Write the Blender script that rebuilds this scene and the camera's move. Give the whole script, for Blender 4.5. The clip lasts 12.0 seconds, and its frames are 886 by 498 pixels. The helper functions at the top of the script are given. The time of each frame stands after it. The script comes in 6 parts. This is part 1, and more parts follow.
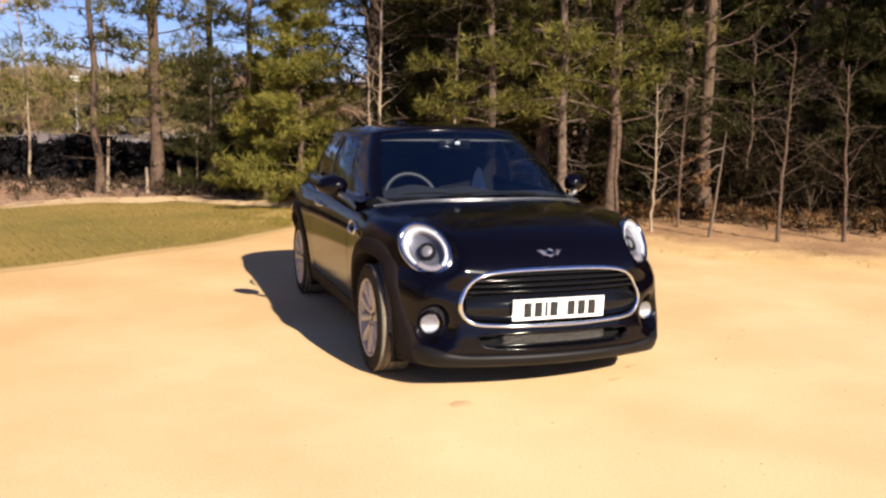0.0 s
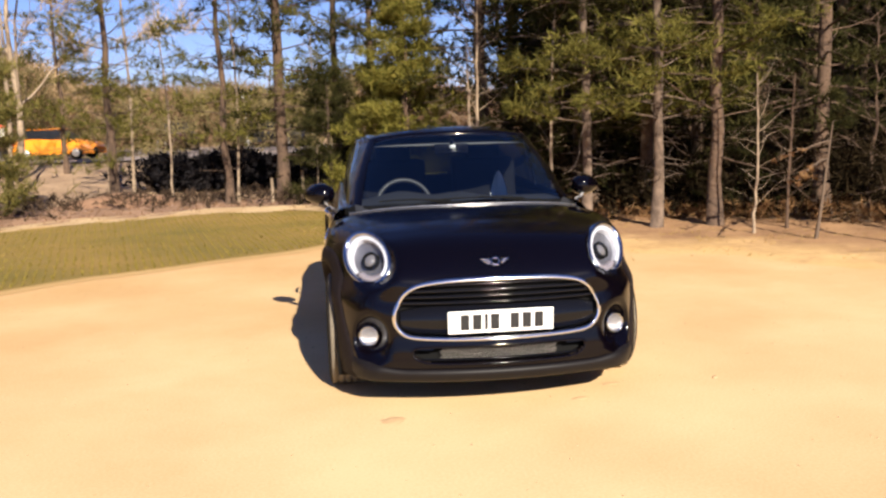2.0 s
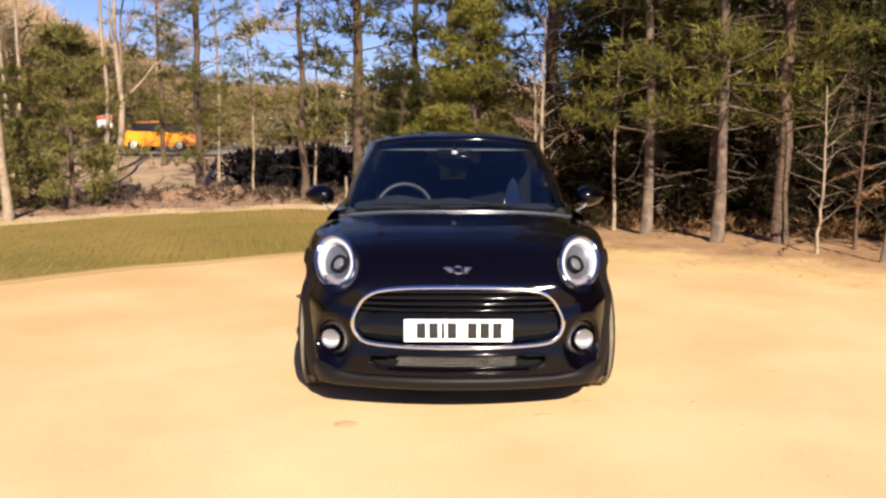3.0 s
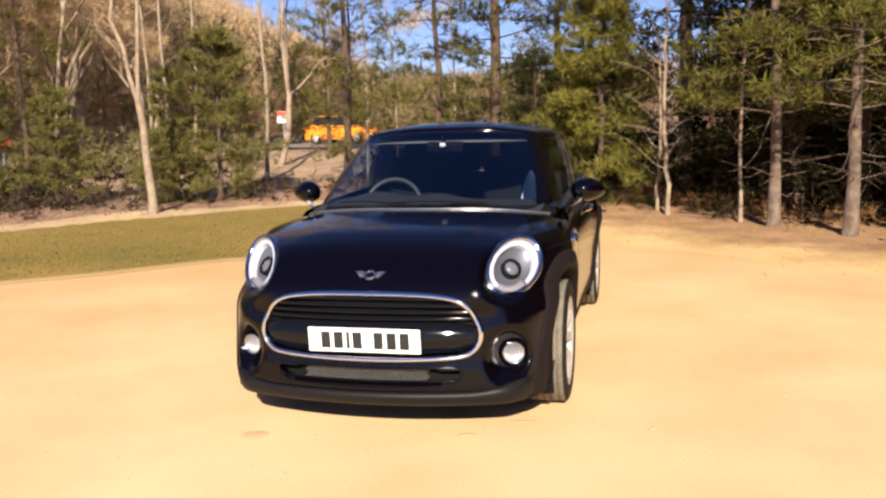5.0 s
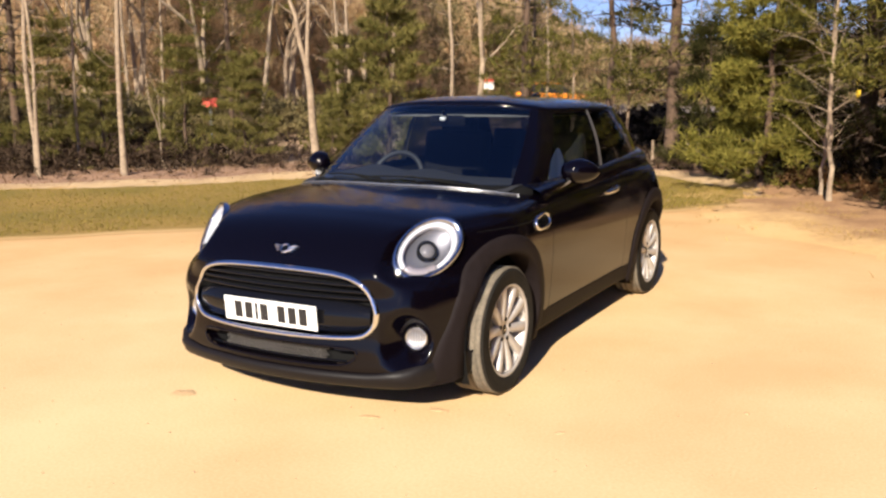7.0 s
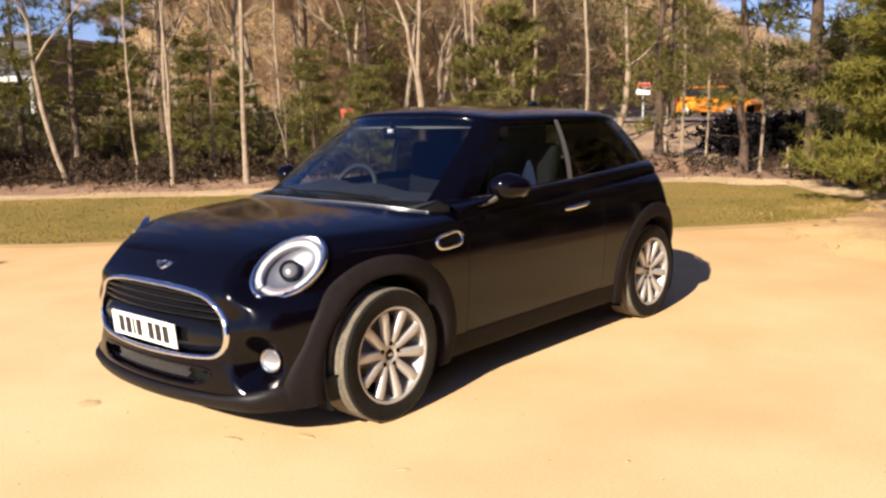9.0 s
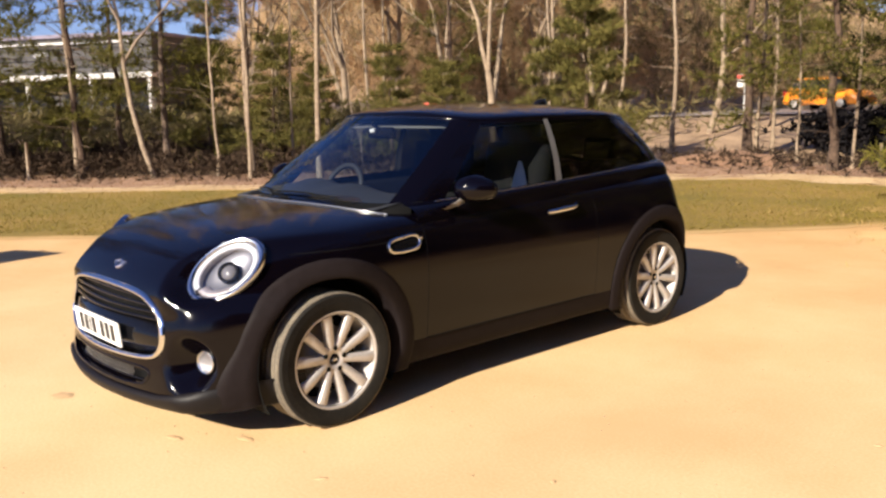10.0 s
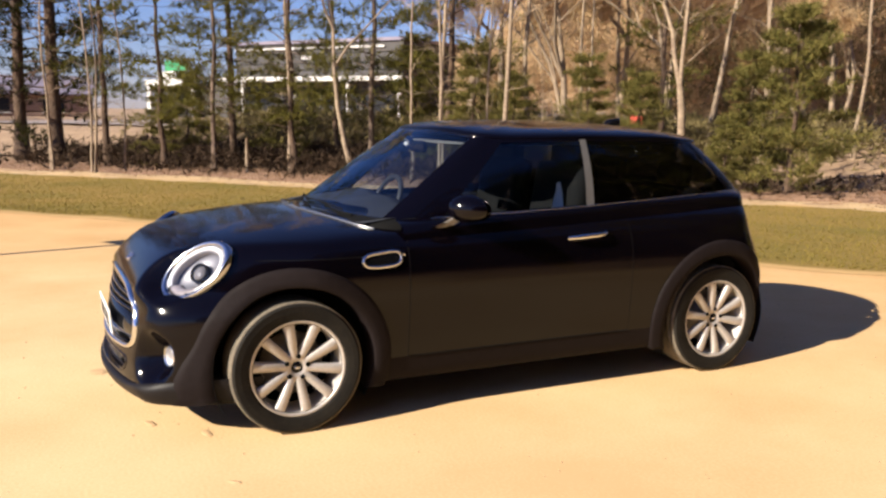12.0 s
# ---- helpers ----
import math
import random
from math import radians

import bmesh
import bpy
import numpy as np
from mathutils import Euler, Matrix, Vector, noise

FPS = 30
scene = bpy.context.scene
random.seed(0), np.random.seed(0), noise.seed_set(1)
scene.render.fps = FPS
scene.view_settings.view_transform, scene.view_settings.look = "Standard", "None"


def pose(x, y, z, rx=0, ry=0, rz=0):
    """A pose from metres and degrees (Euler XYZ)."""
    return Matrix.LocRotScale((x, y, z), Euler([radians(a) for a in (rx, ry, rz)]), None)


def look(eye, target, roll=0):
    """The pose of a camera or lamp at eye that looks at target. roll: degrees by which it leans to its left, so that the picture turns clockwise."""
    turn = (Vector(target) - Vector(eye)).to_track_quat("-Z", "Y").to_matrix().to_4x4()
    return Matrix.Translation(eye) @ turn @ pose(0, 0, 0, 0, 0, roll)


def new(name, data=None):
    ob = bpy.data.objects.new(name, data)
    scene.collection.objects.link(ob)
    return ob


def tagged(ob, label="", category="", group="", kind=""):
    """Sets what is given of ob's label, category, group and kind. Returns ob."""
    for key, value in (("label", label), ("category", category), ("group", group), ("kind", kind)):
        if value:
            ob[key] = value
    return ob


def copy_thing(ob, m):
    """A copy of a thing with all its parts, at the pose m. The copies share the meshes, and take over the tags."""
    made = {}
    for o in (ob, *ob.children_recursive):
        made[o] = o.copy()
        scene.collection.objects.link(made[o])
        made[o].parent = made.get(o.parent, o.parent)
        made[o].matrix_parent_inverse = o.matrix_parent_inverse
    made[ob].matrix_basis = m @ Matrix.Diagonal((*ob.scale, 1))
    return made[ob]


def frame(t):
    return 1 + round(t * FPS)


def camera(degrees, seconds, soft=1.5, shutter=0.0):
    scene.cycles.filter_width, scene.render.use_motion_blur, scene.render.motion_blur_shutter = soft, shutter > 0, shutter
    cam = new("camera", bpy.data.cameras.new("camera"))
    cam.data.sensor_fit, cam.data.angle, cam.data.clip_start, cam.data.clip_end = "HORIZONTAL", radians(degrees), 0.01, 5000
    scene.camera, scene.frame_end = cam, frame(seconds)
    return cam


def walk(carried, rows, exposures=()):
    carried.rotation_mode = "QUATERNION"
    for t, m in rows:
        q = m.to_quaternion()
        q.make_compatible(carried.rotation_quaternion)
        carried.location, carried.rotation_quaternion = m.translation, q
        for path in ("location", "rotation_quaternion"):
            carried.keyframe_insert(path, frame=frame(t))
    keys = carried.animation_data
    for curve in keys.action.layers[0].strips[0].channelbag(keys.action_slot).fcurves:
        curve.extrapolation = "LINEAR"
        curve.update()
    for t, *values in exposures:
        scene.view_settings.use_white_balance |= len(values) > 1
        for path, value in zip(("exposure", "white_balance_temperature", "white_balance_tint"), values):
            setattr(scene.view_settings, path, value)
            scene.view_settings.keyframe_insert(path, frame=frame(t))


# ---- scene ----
cam = camera(53.5, 12.0, soft=2.5)
PATH = [
    (0, (-1.957, -6.081, 1.394), (-1.349, -4.195, 1.118), 0.5),
    (0.5, (-1.672, -6.159, 1.387), (-1.152, -4.246, 1.117), 0.5),
    (1, (-1.383, -6.197, 1.385), (-0.977, -4.259, 1.104), -0.2),
    (1.5, (-1.06, -6.178, 1.393), (-0.741, -4.224, 1.117), 0.1),
    (2, (-0.72, -6.136, 1.382), (-0.508, -4.165, 1.118), -1.7),
    (2.5, (-0.378, -6.158, 1.39), (-0.281, -4.177, 1.139), -0.7),
    (4.5, (0.976, -5.764, 1.384), (0.609, -3.817, 1.105), -1.5),
    (5, (1.278, -5.606, 1.398), (0.798, -3.685, 1.121), -1.5),
    (5.5, (1.631, -5.502, 1.41), (0.994, -3.628, 1.124), -0.7),
    (6, (1.92, -5.303, 1.385), (1.174, -3.474, 1.072), -1.2),
    (6.5, (2.213, -5.1, 1.405), (1.367, -3.32, 1.065), -0.9),
    (7, (2.559, -4.954, 1.414), (1.594, -3.236, 1.072), -0.3),
    (9, (3.577, -3.963, 1.419), (2.263, -2.489, 1.098), -1.3),
    (9.5, (3.783, -3.66, 1.44), (2.39, -2.26, 1.128), -0.5),
    (10, (4.014, -3.365, 1.437), (2.526, -2.07, 1.106), -1.5),
    (10.5, (4.21, -3.071, 1.435), (2.652, -1.86, 1.109), -0.8),
    (11, (4.374, -2.782, 1.449), (2.725, -1.692, 1.144), 0.9),
    (11.5, (4.478, -2.499, 1.449), (2.744, -1.563, 1.107), -0.6),
    (12, (4.594, -2.278, 1.468), (2.804, -1.443, 1.158), 0.6),
]
walk(cam, [(t, look(eye, target, roll)) for t, eye, target, roll in PATH])

# ---- light ----
SUN_AZ, SUN_EL = radians(167.5), radians(28.5)
world = bpy.data.worlds.new("sky")
scene.world = world
world.use_nodes = True
wn = world.node_tree.nodes
sky = wn.new("ShaderNodeTexSky")
sky.sky_type, sky.sun_disc = "NISHITA", False
sky.sun_elevation, sky.sun_rotation = SUN_EL, SUN_AZ
sky.air_density, sky.dust_density, sky.ozone_density = 1.0, 0.15, 6.0
tone = wn.new("ShaderNodeMix")
tone.data_type, tone.blend_type = "RGBA", "MULTIPLY"
tone.inputs["Factor"].default_value = 1.0
tone.inputs["B"].default_value = (1.06, 0.93, 1.2, 1)
world.node_tree.links.new(sky.outputs["Color"], tone.inputs["A"])
world.node_tree.links.new(tone.outputs["Result"], wn["Background"].inputs["Color"])
wn["Background"].inputs["Strength"].default_value = 0.05
sun_dir = Vector((math.sin(SUN_AZ) * math.cos(SUN_EL), math.cos(SUN_AZ) * math.cos(SUN_EL), math.sin(SUN_EL)))
sun = new("sun", bpy.data.lights.new("sun", "SUN"))
sun.data.energy, sun.data.angle, sun.data.color = 5.0, radians(0.53), (1.0, 0.9, 0.75)
sun.matrix_world = look(sun_dir * 60, (0, 0, 0))
scene.view_settings.exposure = 1.14


# ---- materials ----
def material(name, base, rough=0.8, metal=0.0, spots=None, scale=8.0, fine=90.0, bump=0.0, coat=0.0, amount=1.0, distance=0.01, per_object=0.0, spec=0.5):
    """A surface with two scales of variation between base and spots, and fine relief."""
    m = bpy.data.materials.new(name)
    m.use_nodes = True
    n, l = m.node_tree.nodes, m.node_tree.links
    b = n["Principled BSDF"]
    b.inputs["Base Color"].default_value = (*base, 1)
    b.inputs["Roughness"].default_value = rough
    b.inputs["Metallic"].default_value = metal
    b.inputs["Specular IOR Level"].default_value = spec
    if coat:
        b.inputs["Coat Weight"].default_value, b.inputs["Coat Roughness"].default_value = coat, 0.03
    pos = n.new("ShaderNodeTexCoord")
    if spots:
        a, c = n.new("ShaderNodeTexNoise"), n.new("ShaderNodeTexNoise")
        a.inputs["Scale"].default_value, c.inputs["Scale"].default_value = scale, fine
        a.inputs["Detail"].default_value, c.inputs["Detail"].default_value = 5, 3
        for t in (a, c):
            l.new(pos.outputs["Object"], t.inputs["Vector"])
        add = n.new("ShaderNodeMath")
        add.operation = "ADD"
        l.new(a.outputs["Fac"], add.inputs[0])
        l.new(c.outputs["Fac"], add.inputs[1])
        ramp = n.new("ShaderNodeMapRange")
        ramp.inputs["From Min"].default_value, ramp.inputs["From Max"].default_value = 0.75, 1.25
        ramp.inputs["To Max"].default_value = amount
        l.new(add.outputs[0], ramp.inputs["Value"])
        fac = ramp.outputs["Result"]
        if per_object:
            info, mul = n.new("ShaderNodeObjectInfo"), n.new("ShaderNodeMath")
            mul.operation = "MULTIPLY_ADD"
            mul.inputs[1].default_value = per_object
            l.new(info.outputs["Random"], mul.inputs[0])
            l.new(fac, mul.inputs[2])
            fac = mul.outputs[0]
        mix = n.new("ShaderNodeMix")
        mix.data_type = "RGBA"
        mix.inputs["A"].default_value, mix.inputs["B"].default_value = (*base, 1), (*spots, 1)
        l.new(fac, mix.inputs["Factor"])
        l.new(mix.outputs["Result"], b.inputs["Base Color"])
    if bump:
        t, r = n.new("ShaderNodeTexNoise"), n.new("ShaderNodeBump")
        t.inputs["Scale"].default_value, t.inputs["Detail"].default_value = fine, 6
        l.new(pos.outputs["Object"], t.inputs["Vector"])
        r.inputs["Strength"].default_value, r.inputs["Distance"].default_value = bump, distance
        l.new(t.outputs["Fac"], r.inputs["Height"])
        l.new(r.outputs["Normal"], b.inputs["Normal"])
    return m


def leafy(name, base, spots, through_amount=0.3):
    """Foliage: diffuse and translucent, each leaf a little different."""
    m = bpy.data.materials.new(name)
    m.use_nodes = True
    n, l = m.node_tree.nodes, m.node_tree.links
    n.remove(n["Principled BSDF"])
    geo, mix = n.new("ShaderNodeNewGeometry"), n.new("ShaderNodeMix")
    mix.data_type = "RGBA"
    mix.inputs["A"].default_value, mix.inputs["B"].default_value = (*base, 1), (*spots, 1)
    l.new(geo.outputs["Random Per Island"], mix.inputs["Factor"])
    d, t, s = n.new("ShaderNodeBsdfDiffuse"), n.new("ShaderNodeBsdfTranslucent"), n.new("ShaderNodeMixShader")
    for q in (d, t):
        l.new(mix.outputs["Result"], q.inputs["Color"])
    s.inputs["Fac"].default_value = through_amount
    l.new(d.outputs[0], s.inputs[1])
    l.new(t.outputs[0], s.inputs[2])
    l.new(s.outputs[0], n["Material Output"].inputs["Surface"])
    return m


def glassy(name, tint, rough=0.0, ior=1.5, sheen=(1, 1, 1)):
    """Thin glazing: clear with a tint, and a mirror gloss by Fresnel."""
    m = bpy.data.materials.new(name)
    m.use_nodes = True
    n, l = m.node_tree.nodes, m.node_tree.links
    n.remove(n["Principled BSDF"])
    t, g, f, s = n.new("ShaderNodeBsdfTransparent"), n.new("ShaderNodeBsdfGlossy"), n.new("ShaderNodeLayerWeight"), n.new("ShaderNodeMixShader")
    t.inputs["Color"].default_value = (*tint, 1)
    g.inputs["Color"].default_value = (*sheen, 1)
    g.inputs["Roughness"].default_value = rough
    f.inputs["Blend"].default_value = 0.5
    straight = ((ior - 1) / (ior + 1)) ** 2
    bend, gloss = n.new("ShaderNodeMath"), n.new("ShaderNodeMath")
    bend.operation, gloss.operation = "POWER", "MULTIPLY_ADD"
    bend.inputs[1].default_value = 5.0
    gloss.inputs[1].default_value, gloss.inputs[2].default_value = 1 - straight, straight
    l.new(f.outputs["Facing"], bend.inputs[0])
    l.new(bend.outputs[0], gloss.inputs[0])
    l.new(gloss.outputs[0], s.inputs["Fac"])
    l.new(t.outputs[0], s.inputs[1])
    l.new(g.outputs[0], s.inputs[2])
    l.new(s.outputs[0], n["Material Output"].inputs["Surface"])
    return m


def ground_mix(name, a, a_spots, b, b_spots, mask, scale, fine, bump, distance, spread_amount=0.9, sharp=3.0):
    """Two kinds of soil that run into one another along a ragged border; mask builds the border's value from the nodes."""
    m = bpy.data.materials.new(name)
    m.use_nodes = True
    n, l = m.node_tree.nodes, m.node_tree.links
    bsdf = n["Principled BSDF"]
    bsdf.inputs["Roughness"].default_value, bsdf.inputs["Specular IOR Level"].default_value = 0.95, 0.2
    pos = n.new("ShaderNodeTexCoord")

    def grain(size, detail=4):
        t = n.new("ShaderNodeTexNoise")
        t.inputs["Scale"].default_value, t.inputs["Detail"].default_value = size, detail
        l.new(pos.outputs["Object"], t.inputs["Vector"])
        return t.outputs["Fac"]

    def ramp(value, lo, hi):
        t = n.new("ShaderNodeMapRange")
        t.inputs["From Min"].default_value, t.inputs["From Max"].default_value = lo, hi
        l.new(value, t.inputs["Value"])
        return t.outputs["Result"]

    def blend(fac, x, y):
        t = n.new("ShaderNodeMix")
        t.data_type = "RGBA"
        l.new(fac, t.inputs["Factor"])
        for key, v in (("A", x), ("B", y)):
            if isinstance(v, tuple):
                t.inputs[key].default_value = (*v, 1)
            else:
                l.new(v, t.inputs[key])
        return t.outputs["Result"]

    def maths(kind, x, y):
        t = n.new("ShaderNodeMath")
        t.operation = kind
        for k, v in enumerate((x, y)):
            if isinstance(v, (int, float)):
                t.inputs[k].default_value = v
            else:
                l.new(v, t.inputs[k])
        return t.outputs[0]

    mottle = ramp(maths("ADD", grain(scale), maths("MULTIPLY", grain(fine, 3), 0.6)), 0.6, 1.0)
    ragged = maths("ADD", maths("MULTIPLY", grain(1.3), spread_amount), maths("MULTIPLY", grain(9.0), spread_amount * 0.5))
    border = maths("ADD", mask(n, l, pos, maths), maths("SUBTRACT", ragged, spread_amount * 0.75))
    fac = ramp(border, 0.5 - 0.5 / sharp, 0.5 + 0.5 / sharp)
    l.new(blend(fac, blend(mottle, a, a_spots), blend(mottle, b, b_spots)), bsdf.inputs["Base Color"])
    r = n.new("ShaderNodeBump")
    r.inputs["Strength"].default_value, r.inputs["Distance"].default_value = bump, distance
    l.new(grain(fine, 6), r.inputs["Height"])
    l.new(r.outputs["Normal"], bsdf.inputs["Normal"])
    return m


def far_from_middle(n, l, pos, maths):
    """Rises from 0 to 1 from the paler middle of the yard to its orange rim."""
    d = n.new("ShaderNodeVectorMath")
    d.operation = "DISTANCE"
    d.inputs[1].default_value = (1.2, -3.2, 0)
    l.new(pos.outputs["Object"], d.inputs[0])
    return maths("DIVIDE", maths("SUBTRACT", d.outputs["Value"], 2.5), 6.5)


def cover(n, l, pos, maths):
    t = n.new("ShaderNodeAttribute")
    t.attribute_name = "cover"
    return t.outputs["Fac"]


SAND = ground_mix("sand", (0.715, 0.515, 0.285), (0.6, 0.4, 0.2), (0.63, 0.405, 0.19), (0.53, 0.315, 0.13), far_from_middle, 0.8, 70.0, 0.1, 0.006, 0.7, 1.0)
LITTER = material("leaf_litter", (0.25, 0.16, 0.095), 0.95, spots=(0.44, 0.3, 0.18), scale=1.3, fine=14.0, bump=0.8, distance=0.05)
MARGIN = ground_mix("margin_sand", (0.66, 0.44, 0.205), (0.58, 0.37, 0.16), (0.4, 0.235, 0.12), (0.25, 0.14, 0.075), cover, 1.6, 30.0, 0.35, 0.015, 0.8, 2.2)
RED_LITTER = material("red_litter", (0.36, 0.215, 0.13), 0.95, spots=(0.22, 0.125, 0.075), scale=1.6, fine=18.0, bump=0.8, distance=0.03)
PATH_SOIL = material("path_soil", (0.56, 0.4, 0.22), 0.95, spots=(0.38, 0.25, 0.13), scale=1.2, fine=30.0, bump=0.5, distance=0.02)
TURF = ground_mix("turf", (0.55, 0.36, 0.165), (0.45, 0.28, 0.11), (0.3, 0.19, 0.056), (0.16, 0.125, 0.03), cover, 0.5, 40.0, 0.4, 0.015, 0.45, 3.0)
TARMAC = material("tarmac", (0.31, 0.25, 0.22), 0.9, spots=(0.24, 0.19, 0.17), scale=0.7, fine=40.0)
GRASS = leafy("grass_blades", (0.19, 0.155, 0.03), (0.31, 0.225, 0.066), 0.35)
STRAW = leafy("dry_grass", (0.5, 0.34, 0.14), (0.34, 0.24, 0.09), 0.3)
NEEDLE = leafy("pine_needles", (0.04, 0.042, 0.011), (0.2, 0.175, 0.045), 0.3)
# needles with the wood's shade put into their colour
NEEDLE_SHADED = leafy("shaded_needles", (0.015, 0.018, 0.007), (0.065, 0.058, 0.021), 0.25)
NEEDLE_MID = leafy("olive_needles", (0.07, 0.072, 0.02), (0.26, 0.215, 0.07), 0.35)
NEEDLE_GOLD = leafy("golden_needles", (0.09, 0.09, 0.02), (0.28, 0.24, 0.055), 0.35)
# dark tones for the low dark strips behind the trees
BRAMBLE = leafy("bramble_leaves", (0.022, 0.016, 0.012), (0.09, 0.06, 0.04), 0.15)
BAND_LEAVES = leafy("near_black_leaves", (0.008, 0.008, 0.01), (0.026, 0.022, 0.022), 0.1)
# near-black leaves: the shade between the wood's trunks, put into the colour
GLOOM = leafy("shaded_undergrowth", (0.01, 0.008, 0.005), (0.03, 0.021, 0.011), 0.15)
BRACKEN = leafy("brown_bracken", (0.13, 0.065, 0.03), (0.24, 0.14, 0.065), 0.25)
TWIG_HAZE = leafy("bare_twigs", (0.48, 0.34, 0.19), (0.68, 0.5, 0.29), 0.45)
TWIG_RED = leafy("reddish_twigs", (0.44, 0.3, 0.17), (0.62, 0.44, 0.26), 0.45)
TWIG_BROWN = leafy("brown_twigs", (0.17, 0.105, 0.065), (0.31, 0.195, 0.12), 0.25)
TWIG_OLIVE = leafy("olive_twigs", (0.12, 0.1, 0.045), (0.23, 0.18, 0.085), 0.2)
BARK_PINE = material("pine_bark", (0.042, 0.026, 0.018), 0.95, spots=(0.11, 0.067, 0.042), scale=4.0, fine=22.0, bump=1.0, distance=0.03, per_object=0.3)
BARK_GREY = material("dead_bark", (0.13, 0.09, 0.06), 0.95, spots=(0.1, 0.07, 0.05), scale=4, fine=25, bump=0.5, distance=0.01)
BARK_PALE = material("pale_bark", (0.31, 0.235, 0.16), 0.9, spots=(0.14, 0.095, 0.065), scale=3.0, fine=16.0, bump=0.6, distance=0.01, amount=0.8)

BARK_MID = material("grey_brown_bark", (0.2, 0.14, 0.1), 0.95, spots=(0.075, 0.05, 0.035), scale=2.5, fine=16.0, bump=0.7, distance=0.015, per_object=0.3)

PAINT = material("black_paint", (0.0014, 0.0009, 0.002), 0.6, coat=1.0, fine=1.7, bump=0.25, distance=0.006)
PAINT.node_tree.nodes["Principled BSDF"].inputs["Coat IOR"].default_value = 1.37
PAINT.node_tree.nodes["Principled BSDF"].inputs["Coat Roughness"].default_value = 0.1
PAINT.node_tree.links.new(PAINT.node_tree.nodes["Bump"].outputs["Normal"], PAINT.node_tree.nodes["Principled BSDF"].inputs["Coat Normal"])
PAINT.node_tree.nodes["Noise Texture"].inputs["Detail"].default_value = 1
PAINT.node_tree.nodes["Principled BSDF"].inputs["Specular IOR Level"].default_value = 0.0
GLOSS = material("gloss_black", (0.004, 0.004, 0.005), 0.08, spec=0.3)
PLASTIC = material("grey_black_plastic", (0.0105, 0.0078, 0.008), 0.6, spots=(0.014, 0.0105, 0.011), scale=30, fine=400, bump=0.15, distance=0.001, spec=0.07)
MATT = material("matt_black", (0.006, 0.006, 0.006), 0.8, spec=0.08)
RUBBER = material("tyre_rubber", (0.011, 0.0105, 0.01), 0.75, spots=(0.03, 0.026, 0.02), scale=14, fine=120, bump=0.2, distance=0.002, spec=0.12, amount=0.5)
TREAD = material("dusty_tread", (0.1, 0.085, 0.065), 0.9, spots=(0.18, 0.15, 0.11), scale=16, fine=90, bump=0.4, distance=0.003)
CHROME = material("chrome", (0.82, 0.82, 0.83), 0.07, metal=1.0)
ALLOY = material("silver_alloy", (0.52, 0.49, 0.47), 0.42, metal=0.35, spots=(0.42, 0.39, 0.36), scale=10, fine=60)
REFLECTOR = material("lamp_reflector", (0.15, 0.15, 0.17), 0.4, metal=0.6)
FOG_REFLECTOR = material("fog_reflector", (0.4, 0.39, 0.4), 0.35, metal=0.5)
INDICATOR = material("indicator_lens", (0.2, 0.18, 0.2), 0.3)
RING = material("light_guide", (0.5, 0.51, 0.56), 0.3)
BEZEL = material("lamp_bezel_chrome", (0.5, 0.52, 0.56), 0.12, metal=1.0)
LENS = glassy("clear_lens", (0.96, 0.97, 1.0))
SCREEN = glassy("windscreen_glass", (0.66, 0.74, 0.8), ior=1.95, sheen=(0.68, 0.85, 1.0))
GLASS = glassy("tinted_glass", (0.66, 0.74, 0.8), ior=1.65, sheen=(0.75, 0.88, 1.0))
PRIVACY = glassy("dark_privacy_glass", (0.12, 0.12, 0.13))
PLATE = material("plate_white", (0.86, 0.86, 0.84), 0.4)
INK = material("plate_ink", (0.01, 0.01, 0.012), 0.5)
CLOTH = material("seat_cloth", (0.007, 0.007, 0.008), 0.9, spots=(0.011, 0.011, 0.011), scale=40, fine=300, spec=0.05)
# pale tone that carries the light caught inside the cabin
LIT_PALE = material("lit_pale", (0.66, 0.65, 0.64), 0.9, spots=(0.56, 0.55, 0.55), scale=30, fine=200)
TRIM = material("grey_trim", (0.1, 0.097, 0.1), 0.6, spots=(0.08, 0.078, 0.08), scale=20, fine=200)
RED_LENS = material("red_lens", (0.35, 0.01, 0.008), 0.15, coat=1.0)


# ---- mesh tools ----
def mesh_of(name, verts, faces, mat=None, smooth=True):
    me = bpy.data.meshes.new(name)
    me.from_pydata([tuple(map(float, v)) for v in verts], [], [tuple(int(i) for i in f) for f in faces])
    if mat:
        me.materials.append(mat)
    if smooth:
        me.polygons.foreach_set("use_smooth", [True] * len(me.polygons))
    me.update()
    return me


def part(name, me, mat=None, parent=None, label="", smooth=True):
    """One mesh object, from a mesh, a bmesh or (verts, faces), under a thing or a part."""
    if isinstance(me, bmesh.types.BMesh):
        bm, me = me, bpy.data.meshes.new(name)
        bm.to_mesh(me)
        bm.free()
        me.polygons.foreach_set("use_smooth", [smooth] * len(me.polygons))
        me.materials.append(mat)
    elif isinstance(me, tuple):
        me = mesh_of(name, me[0], me[1], mat, smooth)
    ob = new(name, me)
    ob.parent = parent
    if label:
        ob["label"] = label
    return ob


